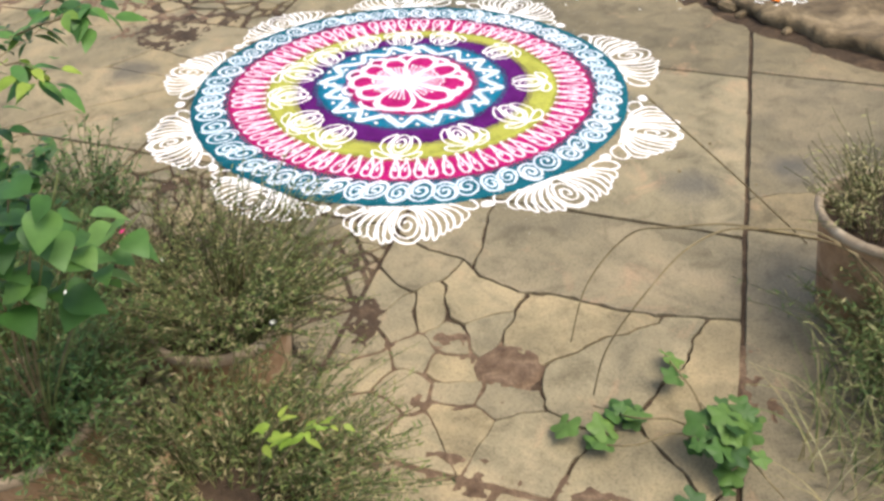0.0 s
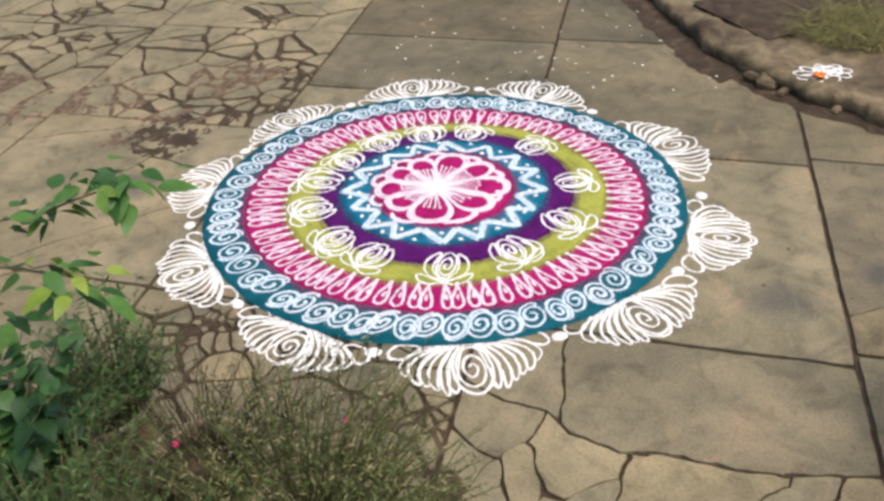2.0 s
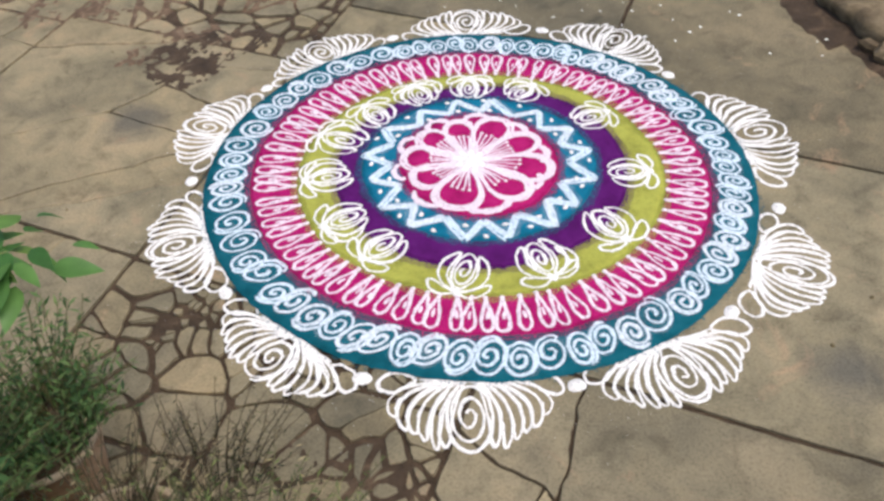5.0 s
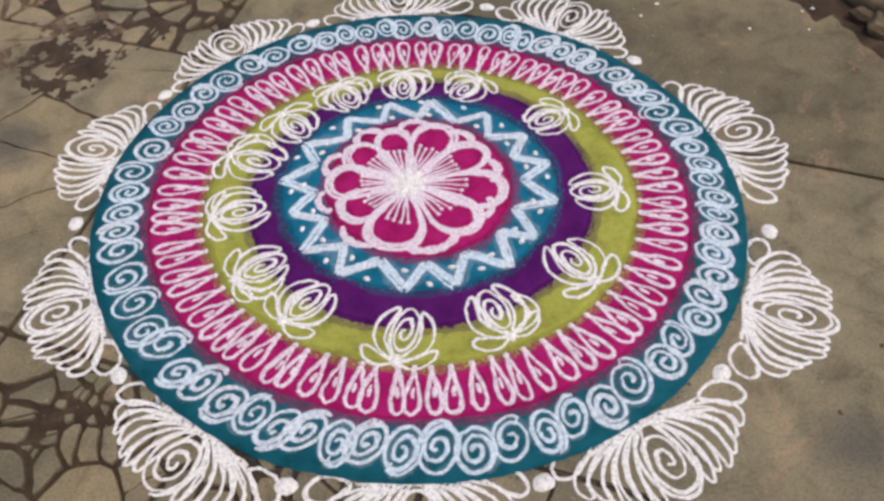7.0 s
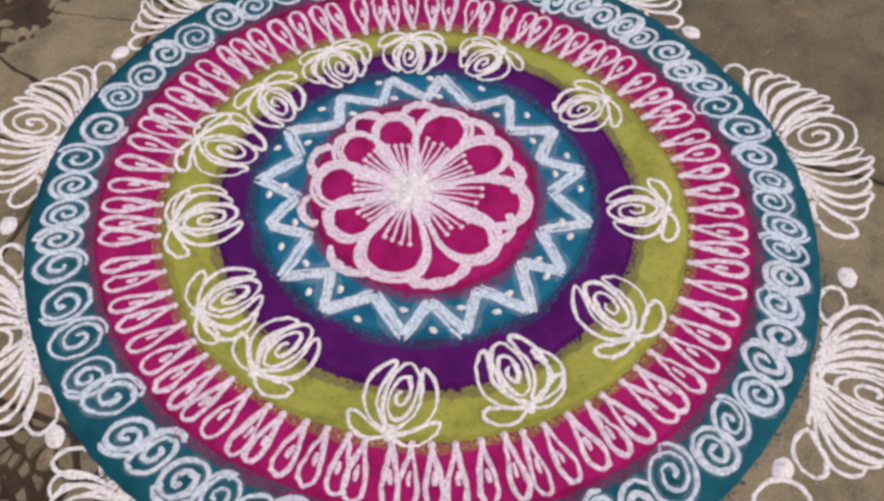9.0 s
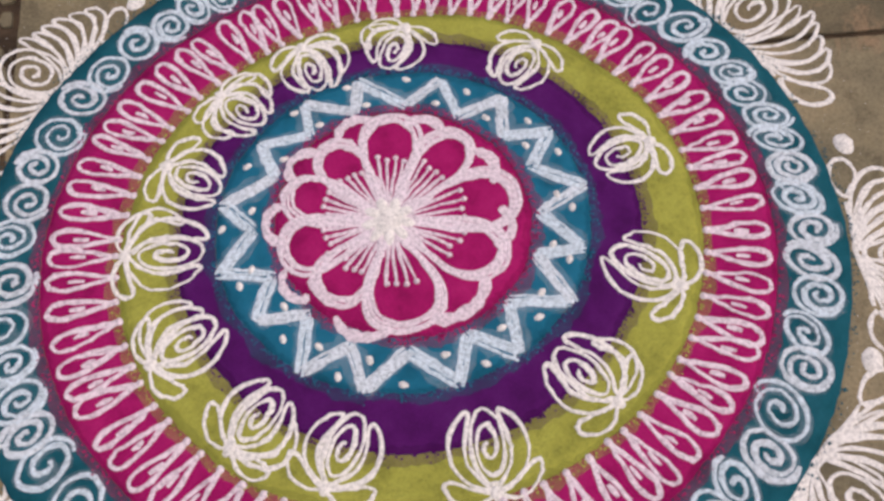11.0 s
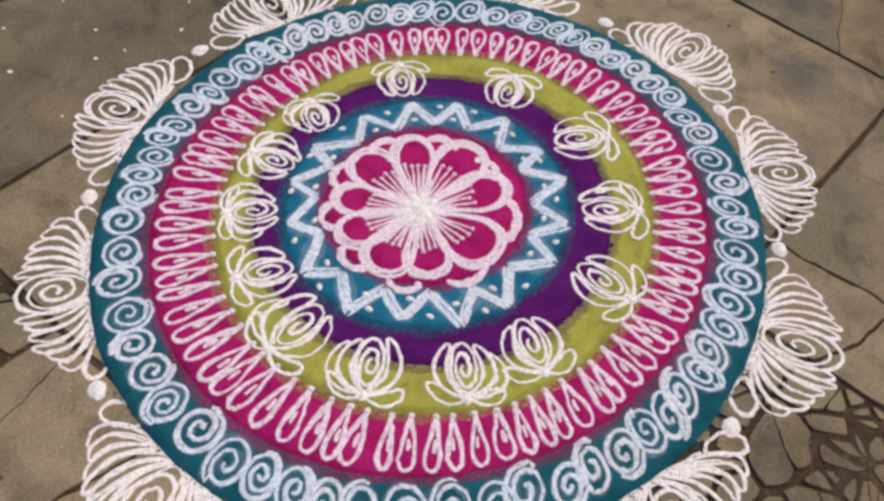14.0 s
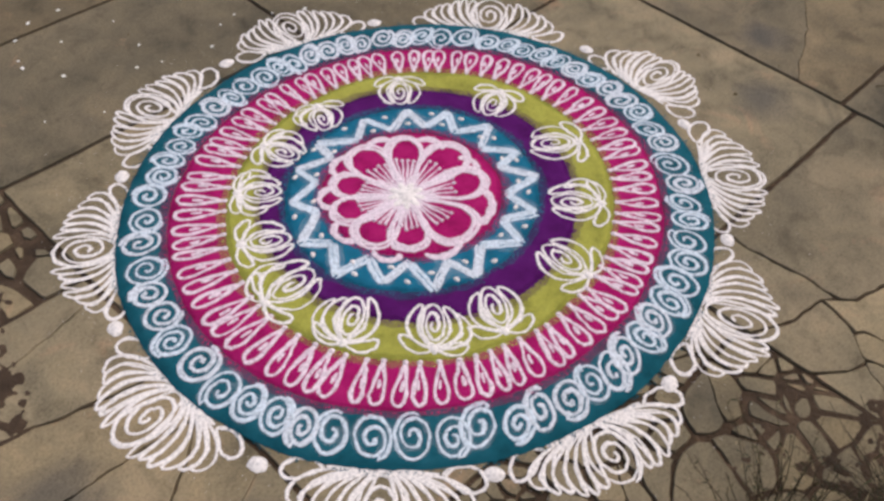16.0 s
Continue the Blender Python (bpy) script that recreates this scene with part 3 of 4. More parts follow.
def outer_lotus(angle, r, face, half, high, seed):
    """A white lotus outside the teal band: nested petal loops round a spiral, and two leaves along the base."""
    rnd = random.Random(seed)
    at = polar(angle, r)
    lotus = thing("lotus_motif", "", "")
    lotus.parent = rangoli
    tagged(lotus, "white powder lotus with nested petal loops")

    def lay(name, pts, width, n):
        s = Shape()
        stroke(s, place(pts, at, face), width, 0.0, 0.0035, seed * 31 + n)
        part(name, s, WHITE, lotus)
    lean = rnd.uniform(-0.010, 0.010)
    n = 6
    for side in (-1, 1):
        for k in range(n):
            f = (k + 0.95) / n
            x = half * (0.17 + 0.77 * f) + rnd.uniform(-0.003, 0.003)
            y = high * (1.0 - 0.46 * f * f) * (1.0 + 0.04 * math.sin(k * 2.1 + seed))
            lay("petal_loop", petal_loop((side * half * 0.20 * f, 0.004), (side * x * 1.20 + lean * 0.5, high * (0.44 - 0.24 * f)), (side * x * 0.93 + lean, y), 0.024, rnd), 0.0060, k + side * 50)
    lay("spiral", spiral(lean, high * 0.55, half * 0.27, high * 0.48, 3.3, rnd.uniform(0, 6), 24, rnd.choice((-1, 1))), 0.0068, 7)
    for side in (-1, 1):
        lay("leaf_loop", petal_loop((side * half * 0.66, 0.010), (side * half * 0.95, 0.0), (side * half * 1.08, 0.028 + rnd.uniform(0, 0.022)), 0.044, rnd, 0.5), 0.0075, 9 + side)
    line = [(half * 0.62 * (t * 2 - 1), 0.004 + 0.003 * math.sin(t * 9)) for t in np.linspace(0, 1, 14)]
    lay("foot_line", line, 0.009, 4)


DOTS = [(-71.8, 0.767), (-40.4, 0.788), (-11.5, 0.792), (38.1, 0.724), (75.0, 0.735), (114.5, 0.732), (150.5, 0.767), (-175.0, 0.790), (-140.6, 0.761), (-107.1, 0.758)]
for k, (a, r) in enumerate(DOTS):
    s = Shape()
    p = polar(a, r)
    blob(s, p[0], p[1], 0.021, 0.017, radians(a + 90 + 10 * math.sin(k * 3)), 0.0, 0.006, k)
    part("powder_dot", s, WHITE, rangoli)
# between each dot and the next: direction, foot, facing, half width, height
LOTUS = [(-54.5, 0.748, -65, 0.180, 0.160), (-26.9, 0.762, -19, 0.158, 0.178), (10.5, 0.705, 20, 0.203, 0.175), (56.7, 0.680, 55, 0.178, 0.165), (95, 0.684, 96, 0.190, 0.158),
         (133, 0.702, 130, 0.186, 0.152), (168, 0.735, 163, 0.172, 0.165), (-157, 0.736, -156, 0.178, 0.158), (-122.5, 0.726, -126, 0.184, 0.140), (-89.1, 0.714, -87, 0.178, 0.182)]
for k, (a, r, face, half, high) in enumerate(LOTUS):
    outer_lotus(a, r, face, half, high, k + 3)

# spirals on the teal band
SPIRALS = [-178, -173, -168, -161, -154, -147, -142, -135, -130, -124, -118, -113, -108, -102, -97, -91, -85, -79, -73, -67, -62, -56, -50, -43, -38, -32, -27, -22, -17, -12, -7, -3, 2,
           6, 11, 17, 23, 28, 33, 38, 44, 48, 53, 58, 63, 67, 72, 78, 83, 88, 94, 98, 103, 108, 113, 119, 126, 132, 139, 145, 151, 157, 164, 171, 176.5]
for k, w in enumerate(SPIRALS):
    rnd = random.Random(900 + k)
    room = (SPIRALS[(k + 1) % len(SPIRALS)] - SPIRALS[k - 1]) % 360 / 2
    o, i = np.array(ring_at(0, radians(w))), np.array(ring_at(1, radians(w)))
    mid = i + (o - i) * (0.47 + rnd.uniform(-0.04, 0.04) + (0.05 if k % 2 else -0.05))
    deep = np.linalg.norm(o - i) * rnd.uniform(0.33, 0.40)
    wide = min(0.044, radians(room) * 0.67 * rnd.uniform(0.44, 0.54))
    sense = -1 if -170 < w < -60 else 1
    sp = spiral(0, 0, wide, deep, rnd.uniform(2.1, 2.8), rnd.uniform(-0.5, 0.5) + (math.pi / 2 if k % 2 else -math.pi / 2), 20, sense)
    # the tail that runs on towards the next spiral
    sp = [(sp[0][0] + (1 if k % 2 else -1) * 0.004, sp[0][1] * 0.6)] + sp if rnd.random() < 0.5 else sp
    turn = rnd.uniform(-38, -4) * (1 if -150 < w < 60 else -0.4)
    bold = rnd.random()
    s = Shape()
    stroke(s, place(sp, mid, w + turn), 0.0062 + 0.0028 * bold, ZB, 0.0028, k)
    part("spiral_motif", s, SMUDGED if bold > 0.62 else THIN, rangoli)
    s = Shape()
    stroke(s, place(sp, mid, w + turn), 0.0135, ZB - 0.0002, 0.0008, k + 40)
    part("powder_dusting", s, DUST, rangoli)

# teardrop loops on the magenta band
for k in range(80):
    rnd = random.Random(1700 + k)
    w = 4.5 * (k + rnd.uniform(-0.14, 0.14))
    o, i = np.array(ring_at(1, radians(w))), np.array(ring_at(2, radians(w)))
    long = np.linalg.norm(o - i)
    t = np.linspace(0, 2 * math.pi, 26)
    wid = 0.0228 * rnd.uniform(0.82, 1.15)
    lean = rnd.uniform(-0.008, 0.008)
    drop = [(wid * math.sin(x) * math.sin(x / 2) ** 2.0 + lean * (0.5 - 0.5 * math.cos(x)), 0.003 + long * 0.88 * (0.5 - 0.5 * math.cos(x))) for x in t]
    s = Shape()
    stroke(s, place(drop, i, w + rnd.uniform(-3, 3)), 0.0076, ZB + 0.0005, 0.003, k)
    stroke(s, place([(lean * 0.5, long * 0.42), (lean * 0.7, long * 0.52), (lean * 0.8, long * 0.62)], i, w), 0.0085, ZB + 0.0006, 0.003, k)
    p = place([(0, 0.005)], i, w)[0]
    blob(s, p[0], p[1], 0.0065, 0.0065, 0, ZB + 0.0006, 0.0035, k)
    part("teardrop_motif", s, SPARSE, rangoli)

# small lotuses across the lime band, opening towards the centre
# direction and distance of the foot, facing, length
SMALL = [(34.5, 0.449, 31, 0.116), (-2.1, 0.466, 5, 0.118), (-36.4, 0.478, -55, 0.140), (-64.4, 0.462, -64, 0.136), (-94.1, 0.470, -104, 0.140), (-126.8, 0.452, -136, 0.132), (-147.4, 0.462, -152, 0.130),
         (-171.7, 0.472, -165, 0.132), (163.4, 0.480, 161, 0.148), (141, 0.446, 130, 0.124), (119, 0.440, 122, 0.114), (95.2, 0.428, 90, 0.112), (67.8, 0.420, 45, 0.108)]
for k, (a, r, t, long) in enumerate(SMALL):
    rnd = random.Random(50 + k)
    motif = thing("small_lotus_motif", "", "")
    motif.parent = rangoli
    tagged(motif, "small white powder lotus")
    foot = polar(a, r)
    size = long / 0.122

    def lay(name, pts, width, seed, dz=0.0):
        s = Shape()
        stroke(s, place([(p[0] * (0.45 + 0.45 * size), p[1] * size) for p in pts], foot, t, -1.0), width, ZB + 0.0012 + dz, 0.003, seed)
        part(name, s, WHITE, motif)
    lay("spiral", spiral(0, 0.062, 0.029, 0.051, 2.5, -math.pi / 2 + rnd.uniform(-0.4, 0.4), 22, rnd.choice((-1, 1))), 0.0064, k, 0.0003)
    for side in (-1, 1):
        lay("petal_loop", petal_loop((side * 0.002, 0.004), (side * 0.086, 0.040), (side * 0.026, 0.114 + rnd.uniform(-0.012, 0.006)), 0.026, rnd, 0.6), 0.0064, k + 20)
        if rnd.random() < 0.55:
            lay("petal_loop", petal_loop((side * 0.004, 0.002), (side * 0.118, 0.016), (side * 0.054, 0.092 + rnd.uniform(-0.016, 0.006)), 0.020, rnd, 0.6), 0.0060, k + 40)
        lay("leaf_loop", petal_loop((side * 0.004, 0.0), (side * 0.044, -0.010), (side * 0.078, 0.018 + rnd.uniform(-0.012, 0.016)), 0.026, rnd), 0.0060, k + 60)
    s = Shape()
    blob(s, foot[0], foot[1], 0.012, 0.009, radians(a), ZB + 0.001, 0.004, k)
    part("foot_dot", s, WHITE, motif)

# zigzag star with dots on the blue band
# direction and distance of each tip and of the notch that follows it
TIPS = [(33.1, 0.319), (12.8, 0.325), (-8.9, 0.331), (-30.5, 0.316), (-48.9, 0.321), (-72.6, 0.305), (-93.3, 0.298), (-123.9, 0.300), (-144.5, 0.310), (-167.4, 0.300), (-187.3, 0.325), (-210.5, 0.325),
        (-234.5, 0.313), (-256.1, 0.317), (-276, 0.316), (-304.6, 0.313)]
NOTCHES = [(22.2, 0.248), (4.1, 0.252), (-16.1, 0.238), (-36.3, 0.233), (-60.6, 0.225), (-83.3, 0.224), (-109.5, 0.222), (-133.5, 0.226), (-157.1, 0.222), (-180, 0.237), (-201.6, 0.258), (-226.1, 0.250),
           (-249.8, 0.253), (-270.9, 0.250), (-293, 0.246), (-316.4, 0.239)]
for k, (a, far) in enumerate(TIPS):
    b = TIPS[(k + 1) % 16][0] - (360 if k == 15 else 0)
    rnd = random.Random(k)
    tip, foot, tip2 = polar(a, far - 0.006), polar(*NOTCHES[k]), polar(b, TIPS[(k + 1) % 16][1] - 0.006)
    for n, (p, q) in enumerate(((tip, foot), (foot, tip2))):
        zig = Shape()
        side = np.array((-(q - p)[1], (q - p)[0])) / np.linalg.norm(q - p)
        for m in range(4):
            off = side * ((m - 1.5) * 0.0050 + rnd.uniform(-0.0010, 0.0010))
            stroke(zig, [p + off + (q - p) * f for f in np.linspace(rnd.uniform(-0.06, 0.06), rnd.uniform(0.94, 1.06), 9)], rnd.choice((0.0046, 0.0060, 0.0068)), ZB + 0.0014 + 0.0003 * n, 0.0026, k * 8 + n * 4 + m)
        part("zigzag_stroke", zig, THIN if rnd.random() < 0.6 else SMUDGED, rangoli)
        zig = Shape()
        stroke(zig, [p + (q - p) * f for f in np.linspace(-0.02, 1.02, 9)], 0.034, ZB + 0.0012 + 0.0003 * n, 0.0008, k * 8 + n)
        part("powder_dusting", zig, DUST, rangoli)
    for ang, r in ((a + rnd.uniform(-2, 2), far - 0.058), (NOTCHES[k][0] + rnd.uniform(-2, 2), NOTCHES[k][1] + 0.056)):
        p = polar(ang, r)
        dots = Shape()
        blob(dots, p[0], p[1], 0.0085, 0.0058, radians(ang + 60 + rnd.uniform(-30, 30)), ZB + 0.001, 0.004, k)
        part("zigzag_dot", dots, WHITE, rangoli)

# flower at the heart
# direction, reach and breadth of each petal, and the direction of the next
PETALS = [(30, 0.224, 0.058, 67), (67, 0.222, 0.068, 106), (106, 0.200, 0.055, 140), (140, 0.202, 0.058, 177), (177, 0.203, 0.068, 212), (212, 0.188, 0.062, 259), (259, 0.212, 0.084, 316), (316, 0.220, 0.066, 351), (351, 0.240, 0.074, 390)]
for k, (a, r, wide, after) in enumerate(PETALS):
    rnd = random.Random(300 + k)
    t = np.linspace(0, 2 * math.pi, 34)
    heart = np.array((-0.006, 0.010))
    s = Shape()
    loop = [(wide * math.sin(x) * math.sin(x / 2) ** 0.9, 0.02 + (r - 0.03) * (0.5 - 0.5 * math.cos(x)) ** 0.85) for x in t]
    for m, (gx, gy) in enumerate(((1.04, 1.02), (0.97, 0.995), (0.90, 0.965), (0.84, 0.935))):
        stroke(s, place([(p[0] * gx + rnd.uniform(-0.001, 0.001), 0.02 + (p[1] - 0.02) * gy) for p in loop], heart, a + rnd.uniform(-1.2, 1.2)), 0.0068, ZB + 0.0022 + 0.0002 * m, 0.0036, k * 4 + m)
    for n in range(4):
        g = (n - 1.5) * (0.08 + wide * 0.7)
        l = r * rnd.uniform(0.52, 0.60)
        stroke(s, place([(l * f * math.sin(g), l * f * math.cos(g)) for f in np.linspace(0.15, 1, 7)], heart, a), 0.0052, ZB + 0.0022, 0.003, n + k)
        p = place([(l * math.sin(g), l * math.cos(g))], heart, a)[0]
        blob(s, p[0], p[1], 0.0052, 0.0052, 0, ZB + 0.002, 0.004, n)
    # powder heaped where two petals meet
    for m in range(3):
        g = (after - a) / 2 + (m - 1) * 4.0
        l = r * rnd.uniform(0.36, 0.55)
        stroke(s, place([(0, l * f) for f in np.linspace(0.12, 1, 7)], heart, a + g), 0.0075, ZB + 0.0023, 0.003, n + k + m)
    part("petal_motif", s, SPARSE, rangoli)
    s = Shape()
    mid = (a + after) / 2
    gap = (after - a) / 40
    arc = [(0.044 * gap * math.sin(x), 0.170 + 0.044 * math.cos(x)) for x in np.linspace(-1.15, 1.15, 14)]
    stroke(s, place(arc, heart, mid), 0.015, ZB + 0.0022, 0.003, k)
    part("back_petal_motif", s, SPARSE, rangoli)
s = Shape()
h = heart
blob(s, h[0], h[1], 0.030, 0.026, 0.6, ZB + 0.003, 0.006, 4)
for k in range(9):
    p = heart + polar(k * 40 + 10, 0.030) - RC
    blob(s, p[0], p[1], 0.017, 0.010, radians(k * 40 + 10), ZB + 0.0028, 0.004, k)
part("flower_heart", s, WHITE, rangoli)

# loose powder strayed over the edges of the bands
for k, material in enumerate((TEAL, PINK, LIME, PURPLE, BLUE, PINK)):
    s = Shape()
    rng = np.random.default_rng(500 + k)
    for n in range(900):
        w = rng.uniform(0, 2 * math.pi)
        e = np.array(ring_at(k, w))
        c = np.array(RINGS[k][:2])
        p = e + (e - c) / np.linalg.norm(e - c) * abs(rng.normal(0, 0.0065))
        r = rng.uniform(0.0008, 0.0026)
        t = rng.uniform(0, 2)
        s.add([(p[0] + r * math.cos(t + a), p[1] + r * math.sin(t + a), 0.0034 + 0.0004 * k) for a in (0, 1.57, 3.14, 4.71)], [(0, 1, 2, 3)])
    tagged(part("stray_powder", s, material, rangoli), kind="stuff")
# bands rubbed into one another along their edges
for k, colour in enumerate([None, (0.355, 0.011, 0.102), (0.335, 0.335, 0.055), (0.074, 0.008, 0.088), (0.010, 0.118, 0.182), (0.355, 0.011, 0.102)]):
    if colour is None:
        continue
    rubbed = powder_material(("teal", "magenta", "lime", "purple", "blue", "pink")[k] + "_rubbed_powder", colour, 0.46, 0.34)
    s = Shape()
    edge = [ring_at(k, 2 * math.pi * n / 240) for n in range(241)]
    centre = np.array(RINGS[k][:2])
    edge = [np.array(e) + (np.array(e) - centre) / np.linalg.norm(np.array(e) - centre) * (0.004 + 0.004 * noise.noise(Vector((e[0] * 9, e[1] * 9, k)))) for e in edge]
    stroke(s, edge, 0.026, 0.0022 + 0.0004 * k + 0.0002, 0.0009, k)
    part("rubbed_edge", s, rubbed, rangoli)
s = Shape()
rng = np.random.default_rng(600)
for n in range(1100):
    w = rng.uniform(-180, 180)
    p = polar(w, 0.80 + rng.normal(0, 0.075))
    r = rng.uniform(0.0004, 0.0011)
    t = rng.uniform(0, 2)
    s.add([(p[0] + r * math.cos(t + a), p[1] + r * math.sin(t + a), 0.0008) for a in (0, 1.57, 3.14, 4.71)], [(0, 1, 2, 3)])
tagged(part("stray_white_powder", s, WHITE, rangoli), kind="stuff")

# small rangoli on the plinth
small = thing("small_rangoli", "small white powder flower on the cement plinth", "rangoli", (1.395, 0.452, 0.066))
s = Shape()
rnd = random.Random(5)
stroke(s, spiral(0.045, 0.012, 0.050, 0.040, 2.4, 1.0, 20), 0.008, 0.0, 0.004, 1)
for a in (200, 240, 280, 320, 0, 40, 80, 120, 160):
    loop = petal_loop((0.02, 0.0), (0.02 + 0.06 * math.cos(radians(a + 12)), 0.042 * math.sin(radians(a + 12))), (0.02 + 0.105 * math.cos(radians(a)), 0.072 * math.sin(radians(a))), 0.036, rnd)
    stroke(s, loop, 0.007, 0.0, 0.004, a)
part("white_lines", s, WHITE, small)
s = Shape()
for k in range(10):
    blob(s, -0.005 + rnd.uniform(-0.014, 0.014), -0.025 + rnd.uniform(-0.014, 0.014), 0.012, 0.008, k, 0.003 + 0.001 * k, 0.006, k)
part("orange_petals", s, ORANGE, small, "small heap of orange petals")


# ---- plants ----
def leaf_blade(length, width, fold=0.25, droop=0.25, tip=1.5, segs=6):
    """One leaf from the origin along +y, folded on its midrib."""
    s = Shape()
    pts, faces = [], []
    for i in range(segs + 1):
        f = i / segs
        w = width * 0.5 * (math.sin(math.pi * min(1, f ** 0.75)) ** 0.8 if 0 < f < 1 else 0.0) * (1.0 if f < 0.5 else (1 - (f - 0.5) * 0.3 * tip))
        z = -droop * length * f * f
        y = length * f
        pts += [(-w, y, z + fold * w), (0, y, z), (w, y, z + fold * w)]
    for i in range(segs):
        o = i * 3
        faces += [(o, o + 1, o + 4, o + 3), (o + 1, o + 2, o + 5, o + 4)]
    s.add(pts, faces)
    return s


def lobed_leaf(size):
    """A five-lobed ivy-like leaf along +y."""
    s = Shape()
    pts = [(0, 0.25 * size, 0.02 * size)]
    n = 25
    for i in range(n):
        a = -math.pi / 2 + 0.25 + (2 * math.pi - 0.5) * i / (n - 1)
        r = size * (0.46 + 0.09 * math.cos(5 * (a - math.pi / 2)))
        pts.append((r * math.cos(a), 0.3 * size + r * math.sin(a), -0.10 * size * abs(math.cos(a)) + 0.02 * size * math.sin(5 * a)))
    s.add(pts, [(0, i + 1, i + 2) for i in range(n - 1)])
    return s


def moved(shape, out, m):
    out.add([m @ Vector(p) for p in shape.v], shape.f)


def arc_stem(rnd, base, reach, high, segs=7, sag=0.0):
    """A curving stem: points from base outward by reach (x, y) and up by high."""
    out = []
    for i in range(segs + 1):
        f = i / segs
        out.append(Vector((base[0] + reach[0] * f ** 1.3 + rnd.uniform(-0.006, 0.006) * f, base[1] + reach[1] * f ** 1.3 + rnd.uniform(-0.006, 0.006) * f,
                           base[2] + high * (f - sag * f * f))))
    return out


def pot(name_label, x, y, r, h, seed, rim=POT_RIM):
    """A clay flower pot with a thick rolled rim, filled with soil."""
    ob = thing("flower_pot", name_label, "pot", (x, y, 0), "flower pots")
    s = Shape()
    lathe(s, [(0.0, 0.004), (r * 0.62, 0.0), (r * 0.66, 0.008), (r * 0.80, h * 0.5), (r * 0.94, h * 0.92), (r * 0.95, h * 0.935)], 40, 0.008, seed)
    part("pot_body", s, POT, ob)
    s = Shape()
    lathe(s, [(r * 0.945, h * 0.925), (r * 0.985, h * 0.93), (r * 1.0, h * 0.945), (r * 1.0, h * 0.98), (r * 0.98, h), (r * 0.92, h), (r * 0.90, h * 0.98), (r * 0.86, h * 0.80)], 40, 0.010, seed)
    part("rim", s, rim, ob, "pale lime-stained rim")
    s = Shape()
    lathe(s, [(r * 0.845, h * 0.87), (r * 0.6, h * 0.89), (r * 0.3, h * 0.90), (0.002, h * 0.905)], 24, 0.02, seed)
    part("potting_soil", s, SOIL, ob)
    return ob


def wispy_bush(name, label, x, y, z, spread, high, stems, seed, material=WISP, leaf=(0.015, 0.0032), every=0.008, hang=0.25, base_r=0.08, squash=1.0, upright=0.5):
    """Many thin trailing stems set with tiny narrow leaves."""
    rnd = random.Random(seed)
    ob = thing(name, label, "plant", (x, y, z))
    wood, green = Shape(), Shape()
    blade = leaf_blade(leaf[0], leaf[1], 0.2, 0.2, 1.5, 2)
    for k in range(stems):
        a = rnd.uniform(0, 2 * math.pi)
        b = base_r * math.sqrt(rnd.random())
        clump = noise.noise(Vector((math.cos(a) * 1.9, math.sin(a) * 1.9, seed * 1.7)))
        out = spread * rnd.random() ** upright * (1 + 0.45 * clump)
        st = arc_stem(rnd, (b * math.cos(a), b * math.sin(a), -0.02), (out * math.cos(a + rnd.uniform(-0.6, 0.6)), squash * out * math.sin(a + rnd.uniform(-0.6, 0.6))), high * rnd.uniform(0.35, 1.15) * (1 + 0.5 * clump), 6, hang * rnd.uniform(0.4, 1.6) * (out / spread))
        tube(wood, st, 0.0016, 0.0008, 3)
        length = sum((st[i + 1] - st[i]).length for i in range(6))
        n = int(length * 0.8 / every)
        for i in range(n):
            f = 0.25 + 0.75 * i / max(1, n)
            g = f * 6
            j = min(5, int(g))
            p = st[j].lerp(st[j + 1], g - j)
            m = Matrix.Translation(p) @ Euler((rnd.uniform(-0.2, 1.2), rnd.uniform(-0.8, 0.8), rnd.uniform(0, 6.28))).to_matrix().to_4x4() @ Matrix.Scale(rnd.uniform(0.6, 1.3), 4)
            moved(blade, green, m)
    tagged(part("stem_tangle", wood, DARK_TWIG if material is TANGLE else OLIVE_TWIG, ob), kind="stuff")
    tagged(part("foliage", green, material, ob), kind="stuff")
    return ob


def bloom(parent, x, y, z, r, material, seed):
    s = Shape()
    petal = leaf_blade(r, r * 0.9, 0.3, -0.3, 1.0, 3)
    for k in range(6):
        moved(petal, s, Matrix.Translation((x, y, z)) @ Euler((0.5, 0, k * 1.05 + seed)).to_matrix().to_4x4())
    part("bloom", s, material, parent)


